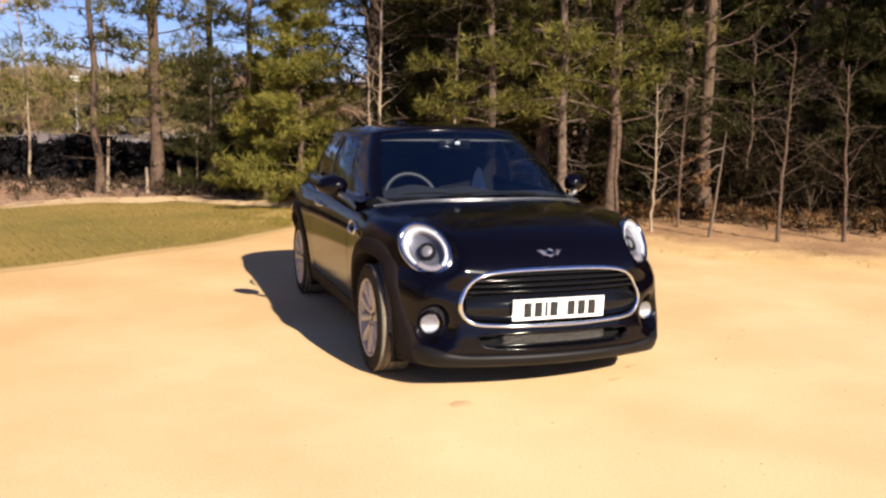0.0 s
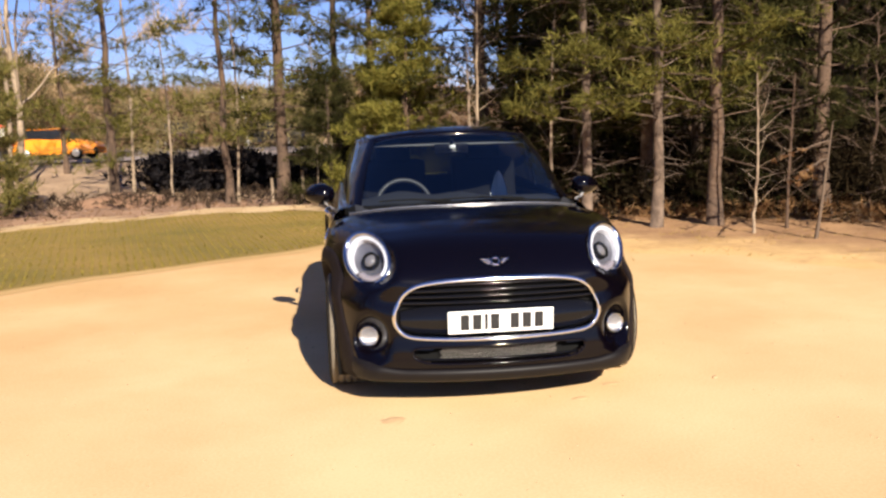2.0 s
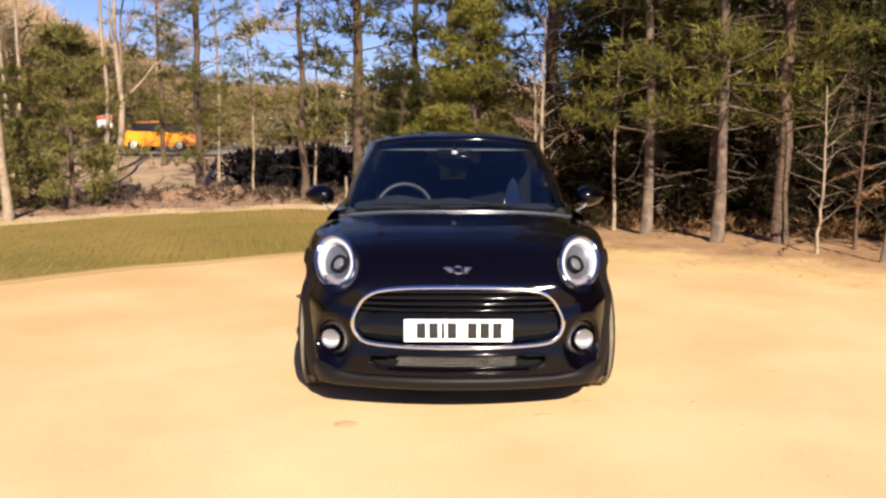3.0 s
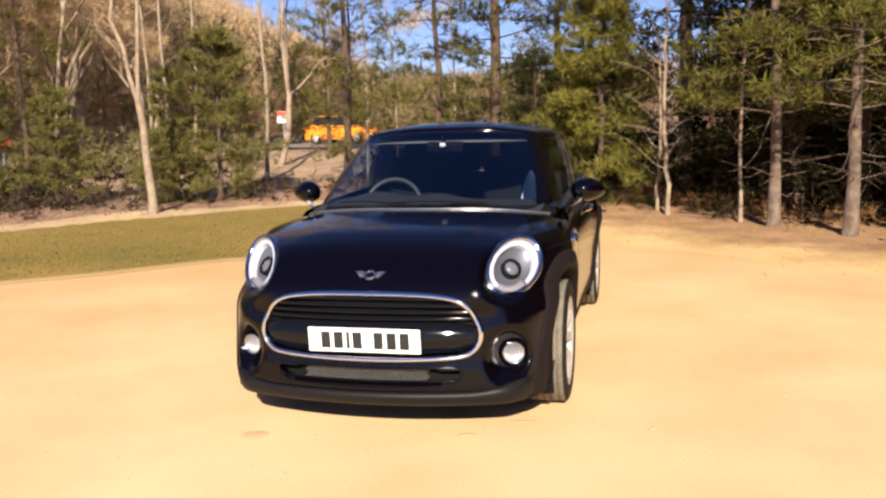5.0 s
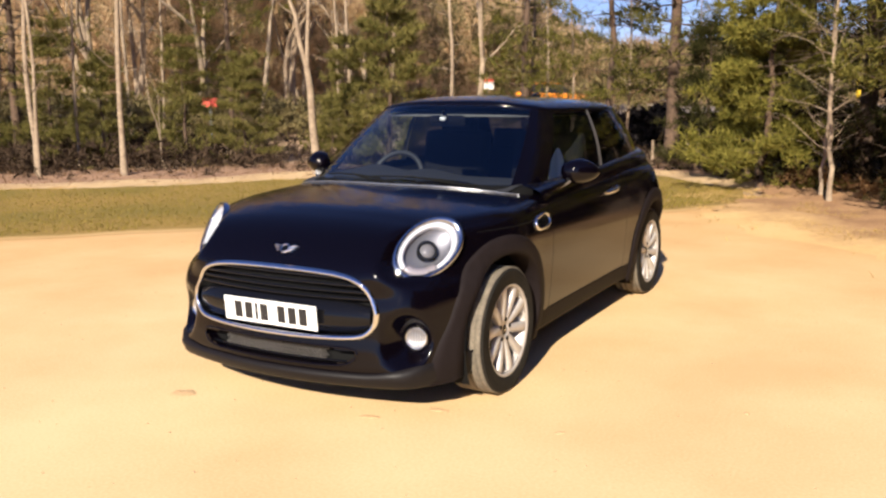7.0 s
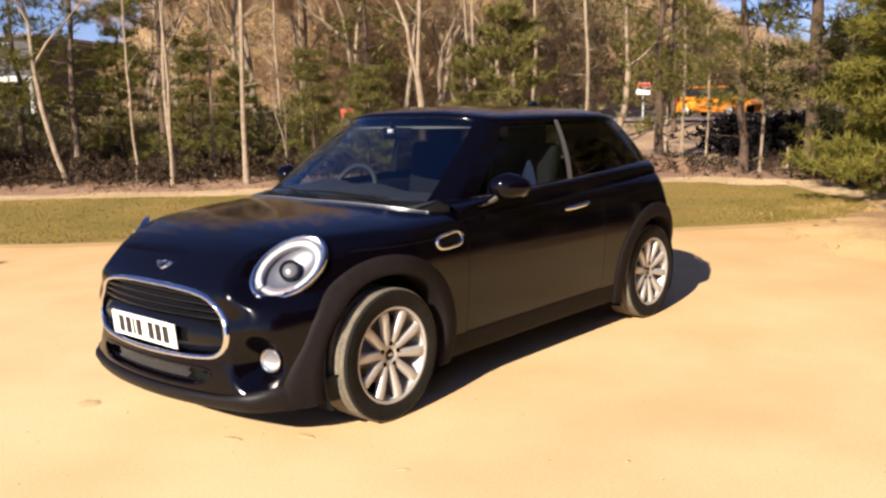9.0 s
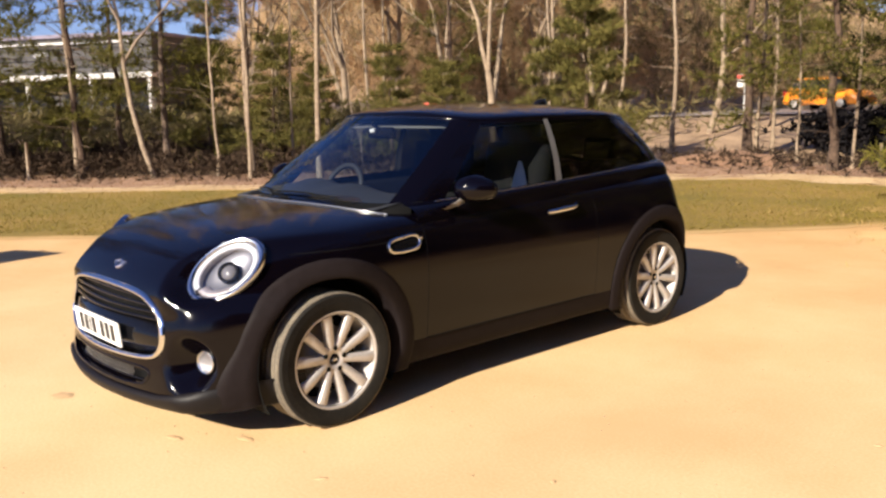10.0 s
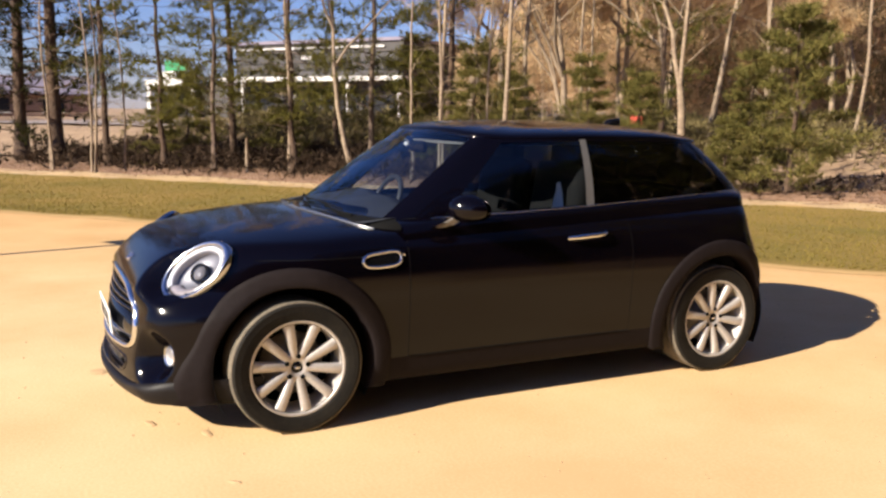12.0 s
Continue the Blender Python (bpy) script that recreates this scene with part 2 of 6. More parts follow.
class Soup:
    """Gathers vertices and faces for one mesh."""

    def __init__(self):
        self.v, self.f = [], []

    def add(self, verts, faces):
        k = len(self.v)
        self.v.extend(verts)
        self.f.extend(tuple(i + k for i in f) for f in faces)
        return self

    def grid(self, rows, close_u=False, close_v=False):
        """rows: equal-length lists of points."""
        n, m = len(rows), len(rows[0])
        faces = []
        for i in range(n if close_u else n - 1):
            for j in range(m if close_v else m - 1):
                a, b = i, (i + 1) % n
                c, d = j, (j + 1) % m
                faces.append((a * m + c, b * m + c, b * m + d, a * m + d))
        return self.add([p for r in rows for p in r], faces)

    def tube(self, pts, radii, sides=6, cap=True):
        pts = [Vector(p) for p in pts]
        if isinstance(radii, (int, float)):
            radii = [radii] * len(pts)
        rows, ref = [], None
        for i, p in enumerate(pts):
            d = (pts[min(i + 1, len(pts) - 1)] - pts[max(i - 1, 0)]).normalized()
            if ref is None:
                ref = d.orthogonal().normalized()
            ref = (ref - d * ref.dot(d)).normalized()
            o = d.cross(ref)
            rows.append([p + (ref * math.cos(2 * math.pi * k / sides) + o * math.sin(2 * math.pi * k / sides)) * radii[i] for k in range(sides)])
        k0 = len(self.v)
        self.grid(rows, close_v=True)
        if cap:
            self.f.append(tuple(k0 + k for k in range(sides))[::-1])
            self.f.append(tuple(k0 + (len(rows) - 1) * sides + k for k in range(sides)))
        return self

    def box(self, size, at=(0, 0, 0), turn=None, bevel=0.0):
        bm = bmesh.new()
        bmesh.ops.create_cube(bm, size=1.0)
        bmesh.ops.scale(bm, vec=size, verts=bm.verts)
        if bevel:
            bmesh.ops.bevel(bm, geom=bm.edges[:], offset=bevel, segments=2, affect="EDGES", profile=0.6)
        if turn is not None:
            bmesh.ops.transform(bm, matrix=turn, verts=bm.verts)
        bmesh.ops.translate(bm, vec=at, verts=bm.verts)
        bm.verts.index_update()
        self.add([v.co.copy() for v in bm.verts], [tuple(v.index for v in f.verts) for f in bm.faces])
        bm.free()
        return self

    def lathe(self, profile, centre=(0, 0, 0), axis="x", n=48, flip=1):
        """profile: (radius, along) pairs round the axis."""
        rows = []
        for k in range(n):
            a = 2 * math.pi * k / n
            row = []
            for r, h in profile:
                c, s = r * math.cos(a), r * math.sin(a)
                p = {"x": (h * flip, c, s), "y": (c, h * flip, s), "z": (c, s, h * flip)}[axis]
                row.append(Vector(centre) + Vector(p))
            rows.append(row)
        return self.grid(rows, close_u=True)

    def got(self):
        return self.v, self.f


def smoothstep(a, b, x):
    t = np.clip((np.asarray(x, float) - a) / (b - a), 0, 1)
    return t * t * (3 - 2 * t)


def curve(xs, ys):
    """A smooth line through knots, as a function."""
    xs, ys = np.asarray(xs, float), np.asarray(ys, float)
    m = np.gradient(ys, xs)

    def at(q):
        q = np.asarray(q, float)
        i = np.clip(np.searchsorted(xs, q) - 1, 0, len(xs) - 2)
        h = xs[i + 1] - xs[i]
        t = np.clip((q - xs[i]) / h, 0, 1)
        a, b = t * t, t * t * t
        return (2 * b - 3 * a + 1) * ys[i] + (b - 2 * a + t) * h * m[i] + (3 * a - 2 * b) * ys[i + 1] + (b - a) * h * m[i + 1]

    return at


def spline(xs, ys, q):
    return curve(xs, ys)(q)


def tri_mesh(name, tris, mat):
    """A mesh of loose triangles from an array (n, 3, 3)."""
    n = len(tris)
    me = bpy.data.meshes.new(name)
    me.vertices.add(3 * n)
    me.vertices.foreach_set("co", np.asarray(tris, np.float32).ravel())
    me.loops.add(3 * n)
    me.loops.foreach_set("vertex_index", np.arange(3 * n, dtype=np.int32))
    me.polygons.add(n)
    me.polygons.foreach_set("loop_start", np.arange(0, 3 * n, 3, dtype=np.int32))
    me.update(calc_edges=True)
    me.materials.append(mat)
    return me


def facing(ob, way):
    """Turn an open sheet so that its faces look along way, or away from a point given as a tuple."""
    me = ob.data
    total = 0.0
    for p in me.polygons:
        d = way if isinstance(way, Vector) else p.center - Vector(way)
        total += p.normal.dot(d) * p.area
    if total < 0:
        me.flip_normals()
    return ob


# ---- the car ----
HUB_Y, HUB_R, HUB_Z = 1.2475, 1.214, 0.308


LAMP, LAMP_P, LAMP_Q = Vector((0.621, -1.643, 0.744)), Vector((0.08, 0.127, 0.0885)), Vector((-0.078, 0.001, 0.081))
LAMP_N = LAMP_P.cross(LAMP_Q).normalized()
if LAMP_N.y > 0:
    LAMP_N = -LAMP_N
FOG, FOG_N = Vector((0.634, -1.762, 0.373)), Vector((0.28, -0.95, 0.05)).normalized()
HALF_WIDTH = curve([-2.05, -1.85, -1.6, -1.25, -0.8, 0, 0.6, 1.25, 1.55, 1.8, 1.95], [0.68, 0.765, 0.824, 0.857, 0.848, 0.843, 0.846, 0.858, 0.834, 0.75, 0.66])
TUMBLE = curve([0.1, 0.2, 0.33, 0.5, 0.65, 0.8, 0.9, 0.97, 1.1], [-0.07, -0.046, -0.023, -0.008, 0.0, -0.018, -0.066, -0.13, -0.26])
TOP = curve([-2.1, -1.95, -1.87, -1.78, -1.6, -1.3, -1.0, -0.8, -0.5, 0, 1.3, 1.6, 1.75, 1.9], [0.55, 0.68, 0.755, 0.82, 0.882, 0.93, 0.952, 0.957, 0.96, 0.975, 1.015, 1.02, 1.0, 0.9])
NOSE = curve([0.1, 0.16, 0.22, 0.3, 0.4, 0.52, 0.6, 0.66, 0.72, 0.8, 0.9, 1.0], [-1.9, -1.955, -1.998, -1.998, -1.982, -1.972, -1.946, -1.913, -1.878, -1.80, -1.62, -1.4])
TAIL = curve([0.1, 0.25, 0.4, 0.6, 0.8, 0.95, 1.05], [1.64, 1.745, 1.79, 1.785, 1.70, 1.64, 1.58])


def hull(x, y, z):
    """Below zero inside the lower body."""
    x = np.abs(x)
    k = 0.022
    up = smoothstep(0.55, 0.68, z)
    bow = (1 - up) * (0.27 * x**2 + 5.6 * np.maximum(0, x - 0.6) ** 2) + up * (0.03 * x**2 + 4.8 * np.maximum(0, x - 0.48) ** 2)
    g = [x - HALF_WIDTH(y) - TUMBLE(z), z - TOP(y) + 0.062 * (x / 0.75) ** 3, NOSE(z) + bow - y, y - TAIL(z) + 0.6 * x**4, 0.165 - z]
    f = k * np.log(sum(np.exp(np.clip(q / k, -60, 60)) for q in g))
    # the wing dishes in round the headlamp, the bumper round the fog lamp
    lx, ly, lz = x - LAMP.x, y - LAMP.y, z - LAMP.z
    rise = lx * LAMP_N.x + ly * LAMP_N.y + lz * LAMP_N.z
    a = (lx * LAMP_P.x + ly * LAMP_P.y + lz * LAMP_P.z) / LAMP_P.length_squared
    b = (lx * LAMP_Q.x + ly * LAMP_Q.y + lz * LAMP_Q.z) / LAMP_Q.length_squared
    lamp = rise - 0.022 - 0.12 * np.maximum(np.sqrt(a * a + b * b) - 1.03, 0)
    fx, fy, fz = x - FOG.x, y - FOG.y, z - FOG.z
    deep = fx * FOG_N.x + fy * FOG_N.y + fz * FOG_N.z
    out = np.sqrt(np.maximum(fx * fx + fy * fy + fz * fz - deep * deep, 0))
    fog = deep - 0.004 - 1.25 * np.maximum(out - 0.05, 0)
    k = 0.010
    return k * np.log(sum(np.exp(np.clip(q / k, -60, 60)) for q in (f, lamp, fog)))


def root(o, d, reach=1.6):
    """Where rays from inside leave the hull."""
    lo, hi = np.zeros(len(o)), np.full(len(o), reach)
    for _ in range(24):
        mid = (lo + hi) / 2
        p = o + d * mid[:, None]
        inside = hull(p[:, 0], p[:, 1], p[:, 2]) < 0
        lo, hi = np.where(inside, mid, lo), np.where(inside, hi, mid)
    return o + d * ((lo + hi) / 2)[:, None]


def side_x(y, z):
    """The half width of the body at a height."""
    y, z = np.atleast_1d(np.asarray(y, float)), np.atleast_1d(np.asarray(z, float))
    o = np.stack([np.full(len(y), 0.1), y, z], 1)
    return root(o, np.tile([1.0, 0, 0], (len(y), 1)))[:, 0]


def nose_y(x, z):
    x, z = np.atleast_1d(np.asarray(x, float)), np.atleast_1d(np.asarray(z, float))
    o = np.stack([x, np.full(len(x), -1.2), z], 1)
    return root(o, np.tile([0, -1.0, 0], (len(x), 1)))[:, 1]


def top_z(x, y):
    x, y = np.atleast_1d(np.asarray(x, float)), np.atleast_1d(np.asarray(y, float))
    o = np.stack([x, y, np.full(len(x), 0.45)], 1)
    return root(o, np.tile([0, 0, 1.0], (len(x), 1)))[:, 2]


def normal_at(p):
    e = 2e-3
    p = np.asarray(p, float)
    g = np.stack([hull(*(p + np.eye(3)[i] * e).T) - hull(*(p - np.eye(3)[i] * e).T) for i in range(3)], -1)
    return g / np.linalg.norm(g, axis=-1, keepdims=True)


car = new("car")
tagged(car, "black three-door hatchback car, glossy paint, parked on sandy gravel", "car")

BX, BY, BZ = 0.95, 2.15, (0.05, 1.15)
CX, CY, CZ = 0.52, 1.55, (0.24, 0.72)


def outline(half, n=96):
    """A closed smooth outline through half its points, mirrored; (x, z) pairs from the top middle round."""
    h = np.array(half, float)
    full = np.concatenate([h, (h * [-1, 1])[-2:0:-1]])
    k = len(full)
    ext = np.concatenate([full[-3:], full, full[:4]])
    t = np.arange(len(ext)) - 3
    u = np.linspace(0, k, n, endpoint=False)
    return np.stack([spline(t, ext[:, i], u) for i in range(2)], -1)


def inside_outline(x, z, o):
    a, b = o, np.roll(o, -1, 0)
    hit = ((a[:, 1] > z) != (b[:, 1] > z)) & (x < (b[:, 0] - a[:, 0]) * (z - a[:, 1]) / (b[:, 1] - a[:, 1] + 1e-12) + a[:, 0])
    return bool(hit.sum() % 2)


GRILLE = outline([(0, 0.661), (0.2, 0.659), (0.33, 0.651), (0.41, 0.634), (0.46, 0.602), (0.495, 0.552), (0.515, 0.503), (0.51, 0.452), (0.48, 0.41), (0.42, 0.388), (0.25, 0.379), (0, 0.376)])
INTAKE = outline([(0, 0.343), (0.25, 0.343), (0.4, 0.338), (0.435, 0.318), (0.42, 0.285), (0.36, 0.262), (0.2, 0.255), (0, 0.254)])


def lamp_point(s, f, a, lift):
    """A point of the left (s = 1) or right headlamp: f times its rim, at the angle a, lifted along its axis."""
    p = LAMP + (LAMP_P * math.cos(a) + LAMP_Q * math.sin(a)) * f + LAMP_N * lift
    return Vector((s * p.x, p.y, p.z))


def in_lamp(p):
    """Whether a point lies within a headlamp's opening."""
    q = Vector((abs(p[0]), p[1], p[2])) - LAMP
    a, b = q.dot(LAMP_P) / LAMP_P.length_squared, q.dot(LAMP_Q) / LAMP_Q.length_squared
    return a * a + b * b < 1.05 and abs(q.dot(LAMP_N)) < 0.12


def body_panels():
    """The shell, cast from inside on to the hull and split along its shut lines."""
    ys = np.unique(np.round(np.concatenate([np.linspace(-BY, -CY, 36), np.linspace(-CY, CY, 126), np.linspace(CY, BY, 20), [-0.70, 0.60]]), 4))
    xs = np.linspace(-BX, BX, 124)
    zs = np.unique(np.round(np.concatenate([np.linspace(BZ[0], BZ[1], 84), [0.30, 0.69]]), 4))
    quads = []

    def face(points_fn, us, vs, flip):
        P = np.array([[points_fn(u, v) for v in vs] for u in us], float)
        o = P.copy()
        o[..., 0] = np.clip(o[..., 0], -CX, CX)
        o[..., 1] = np.clip(o[..., 1], -CY, CY)
        o[..., 2] = np.clip(o[..., 2], *CZ)
        d = P - o
        d /= np.linalg.norm(d, axis=-1, keepdims=True)
        s = root(o.reshape(-1, 3), d.reshape(-1, 3)).reshape(P.shape)
        for i in range(len(us) - 1):
            for j in range(len(vs) - 1):
                q = [s[i, j], s[i + 1, j], s[i + 1, j + 1], s[i, j + 1]]
                quads.append(q[::-1] if flip else q)

    face(lambda y, z: (BX, y, z), ys, zs, False)
    face(lambda y, z: (-BX, y, z), ys, zs, True)
    face(lambda x, y: (x, y, BZ[1]), xs, ys, False)
    face(lambda x, z: (x, -BY, z), xs, zs, False)
    face(lambda x, z: (x, BY, z), xs, zs, True)
    groups = {}
    for q in quads:
        c = np.mean(q, 0)
        x, y, z = abs(c[0]), c[1], c[2]
        if any(math.hypot(y - s, z - HUB_Z) < 0.392 and x > 0.5 for s in (-HUB_Y, HUB_R)):
            continue
        if y < -1.6 and any(all(inside_outline(p[0], p[2], o) for p in q) for o in (GRILLE, INTAKE)):
            continue
        if y < -1.3 and all(in_lamp(p) for p in q):
            continue
        if z > 0.93 and -0.66 < y < 1.68 and x < 0.66:
            continue
        side = "left" if c[0] > 0 else "right"
        if z < 0.30 and -0.9 < y < 0.9:
            key = ("sill", side)
        elif y < -0.72 and z > 0.69 and (z > 0.80 or x < 0.76) and y > -1.98:
            key = ("bonnet", "")
        elif y < -0.6 and z > 0.9 and x < 0.66:
            key = ("bonnet", "")
        elif -0.70 < y < 0.60 and z >= 0.30 and x > 0.57:
            key = ("door", side)
        elif y < -1.5 and z < 0.69:
            key = ("front_bumper", "")
        elif y < -0.70:
            key = ("front_wing", side)
        elif y > 1.6 and x < 0.6 and z > 0.5:
            key = ("tailgate", "")
        elif y > 1.35 and z < 0.5:
            key = ("rear_bumper", "")
        else:
            key = ("rear_quarter", side)
        groups.setdefault(key, []).append(q)
    made = {}
    for (name, side), qs in groups.items():
        index, verts, faces = {}, [], []
        for q in qs:
            f = []
            for p in q:
                k = tuple(np.round(p, 4))
                if k not in index:
                    index[k] = len(verts)
                    verts.append(p)
                if index[k] not in f:
                    f.append(index[k])
            if len(f) > 2:
                faces.append(f)
        made[name, side] = part(name, (verts, faces), PLASTIC if name == "sill" else PAINT, car, "dark grey plastic sill" if name == "sill" else "")
    return made


PANEL = body_panels()


def on_side(y, z, out=0.0, s=1):
    """A point on the flank, lifted out along x."""
    return [Vector((s * (x + out), a, b)) for x, a, b in zip(side_x(y, z), np.atleast_1d(y), np.atleast_1d(z))]


def seam(name, pts, parent, radius=0.0028):
    return part(name, Soup().tube(pts, radius, 5).got(), MATT, parent)


def arch_trim(hub_y, s):
    """The plastic lip round a wheel opening, with its return into the well."""
    front = hub_y < 0
    a0, a1 = (-0.42, math.pi + 0.34) if front else (-0.34, math.pi + 0.42)
    angles = np.linspace(a0, a1, 64)
    rows = []
    radii = [0.37, 0.372, 0.38, 0.408, 0.442, 0.457, 0.462]
    outs = [-0.10, 0.006, 0.014, 0.014, 0.012, 0.008, -0.004]
    for a in angles:
        # ahead of the front wheel the lip broadens down into the bumper's
        broad = 0.1 * float(smoothstep(math.pi - 0.35, math.pi + 0.25, a)) if front else 0.0
        wide = [r + broad * max(0.0, (r - 0.38) / 0.082) for r in radii]
        ys = [hub_y + r * math.cos(a) for r in wide]
        zs = [max(HUB_Z + r * math.sin(a), 0.165) for r in wide]
        xs = side_x(ys, np.clip(zs, 0.2, 0.9))
        rows.append([Vector((s * (x + o), y, z)) for x, o, y, z in zip(xs, outs, ys, zs)])
    return part("wheel_arch_trim", Soup().grid(rows).got(), PLASTIC, car, "dark grey plastic wheel arch trim")


def wheel_well(hub_y, s):
    rows = []
    for a in np.linspace(-0.5, math.pi + 0.5, 28):
        rows.append([Vector((s * x, hub_y + r * math.cos(a), HUB_Z + r * math.sin(a))) for x, r in ((0.80, 0.378), (0.62, 0.382), (0.52, 0.378), (0.51, 0.02))])
    return part("wheel_well", Soup().grid(rows).got(), MATT, car)


for s in (1, -1):
    for hy in (-HUB_Y, HUB_R):
        arch_trim(hy, s)
        wheel_well(hy, s)


# wheels
def wheel_meshes():
    R, r = 0.308, 0.218
    tyre = Soup().lathe([(r - 0.012, -0.10), (r, -0.095), (r + 0.02, -0.103), (0.265, -0.108), (0.292, -0.098), (0.3, -0.092)], n=64)
    tyre.lathe([(0.3, 0.088), (0.294, 0.096), (0.288, 0.1), (0.286, 0.099), (0.266, 0.105), (0.262, 0.1035), (0.24, 0.104), (r + 0.006, 0.098), (r, 0.09), (r - 0.012, 0.088)], n=64)
    tread = Soup()
    prof = []
    for x0, x1 in ((-0.092, -0.06), (-0.054, -0.022), (-0.016, 0.016), (0.022, 0.054), (0.06, 0.088)):
        prof += [(0.300, x0), (R - 0.001 if abs(x0) > 0.05 else R, x0 + 0.002), (R - 0.001 if abs(x1) > 0.05 else R, x1 - 0.002), (0.300, x1)]
    tread.lathe(prof, n=72)
    rim = Soup()
    rim.lathe([(0.212, -0.092), (r - 0.004, -0.09), (0.205, -0.08), (0.195, 0.02), (0.2, 0.06), (0.206, 0.082), (0.212, 0.094), (r + 0.004, 0.099), (r + 0.008, 0.095), (r + 0.004, 0.088)], n=64)
    spoke, rows = Soup(), []
    for rad, w, x, dep in ((0.045, 0.0165, 0.071, 0.03), (0.075, 0.019, 0.077, 0.032), (0.11, 0.0205, 0.083, 0.03), (0.15, 0.022, 0.088, 0.028), (0.185, 0.0235, 0.091, 0.026), (0.207, 0.026, 0.09, 0.024)):
        rows.append([Vector((x + v, rad, u * w)) for u, v in ((-1, -dep), (-1, -0.006), (-0.72, 0.0), (0, 0.0022), (0.72, 0.0), (1, -0.006), (1, -dep))])
    spoke.grid(rows)
    rim.lathe([(0.0, 0.066), (0.027, 0.066), (0.029, 0.074), (0.06, 0.072), (0.072, 0.066), (0.076, 0.045)], n=40)
    disc = Soup().lathe([(0.0, 0.0), (0.07, 0.0), (0.075, -0.02), (0.147, -0.02), (0.147, -0.042), (0.0, -0.042)], n=40)
    cap = Soup().lathe([(0.0, 0.0745), (0.017, 0.0742), (0.024, 0.072), (0.027, 0.066)], n=28)
    badge = Soup().box((0.002, 0.028, 0.005), (0.0758, 0, 0)).box((0.0022, 0.013, 0.013), (0.0758, 0, 0), bevel=0.003)
    bolt = Soup().lathe([(0.0, 0.0755), (0.009, 0.0755), (0.0115, 0.0735), (0.0115, 0.05)], n=12)
    back = Soup().lathe([(0.0, -0.05), (0.2, -0.05), (0.2, -0.055)], n=32)
    return {"spoke": mesh_of("spoke", *spoke.got(), ALLOY), "rim": mesh_of("wheel", *rim.got(), ALLOY), "tyre": mesh_of("tyre", *tyre.got(), RUBBER), "tread": mesh_of("tread", *tread.got(), TREAD),
            "disc": mesh_of("brake_disc", *disc.got(), material("disc_iron", (0.28, 0.26, 0.24), 0.45, metal=0.7)), "cap": mesh_of("centre_cap", *cap.got(), GLOSS),
            "badge": mesh_of("cap_badge", *badge.got(), CHROME), "bolt": mesh_of("wheel_bolt", *bolt.got(), MATT), "back": mesh_of("brake_shield", *back.got(), MATT)}


WM = wheel_meshes()
for s, hy, turned in ((1, -HUB_Y, -7), (1, HUB_R, -11), (-1, -HUB_Y, 12), (-1, HUB_R, 5)):
    wheel = part("wheel", WM["rim"], parent=car, label="ten-spoke silver alloy wheel")
    wheel.matrix_basis = pose(s * (0.746 if hy < 0 else 0.738), hy, HUB_Z, turned, 0, 0 if s > 0 else 180)
    for key in ("tyre", "tread", "disc", "cap", "badge", "back"):
        part(WM[key].name.split(".")[0], WM[key], parent=wheel)
    for k in range(10):
        part("spoke", WM["spoke"], parent=wheel).matrix_basis = pose(0, 0, 0, 36 * k, 0, 0)
    for k in range(5):
        b = part("wheel_bolt", WM["bolt"], parent=wheel)
        a = 2 * math.pi * (k + 0.25) / 5
        b.location = (0.0015, 0.052 * math.cos(a), 0.052 * math.sin(a))

# greenhouse
WAIST = [(0, -0.93, 0.945), (0.35, -0.885, 0.943), (0.62, -0.75, 0.938), (0.69, -0.50, 0.944), (0.708, -0.05, 0.957), (0.702, 0.415, 0.974), (0.69, 0.95, 0.998), (0.645, 1.37, 1.016), (0.55, 1.56, 1.02), (0.3, 1.65, 1.02), (0, 1.67, 1.02)]
ROOF = [(0, -0.30, 1.372), (0.28, -0.275, 1.368), (0.49, -0.19, 1.343), (0.548, -0.06, 1.333), (0.586, 0.15, 1.334), (0.594, 0.415, 1.336), (0.583, 0.93, 1.328), (0.545, 1.14, 1.314), (0.475, 1.26, 1.308), (0.27, 1.36, 1.312), (0, 1.39, 1.316)]


def ring(points, u):
    p = np.array(points)
    full = np.concatenate([(p * [-1, 1, 1])[:0:-1], p, (p * [-1, 1, 1])[-2::-1]])
    k = np.arange(len(full)) - (len(p) - 1)
    return np.stack([spline(k, full[:, i], u) * (1.035 if i == 0 else 1.0) for i in range(3)], -1)


def glasshouse(u, v, inset=0.0):
    """A point of the cabin's outside: u round from the windscreen's middle, v from waist to roof."""
    lo, hi = ring(WAIST, u), ring(ROOF, u)
    p = lo + (hi - lo) * v
    out = np.array([p[0], (p[1] - 0.35) * 0.25, 0])
    out /= np.linalg.norm(out) + 1e-9
    return Vector(p + out * (0.018 * math.sin(math.pi * v) - inset))


def pane(name, u0, u1, v0, v1, mat, s, n=14, m=10, inset=0.0, label="", both=False, lean=0.0):
    rows = []
    for j in range(m + 1):
        v = v0 + (v1 - v0) * j / m
        us = np.linspace(-u1 if both else u0, u1, n + 1)
        rows.append([Vector((s * (p := glasshouse(u + lean * v, v, inset))[0], p[1], p[2])) for u in us])
    ob = part(name, Soup().grid(rows).got(), mat, car, label)
    if mat in (GLASS, SCREEN, PRIVACY):
        ob.visible_shadow = False
    facing(ob, (0, 0.35, 0.95))
    return ob


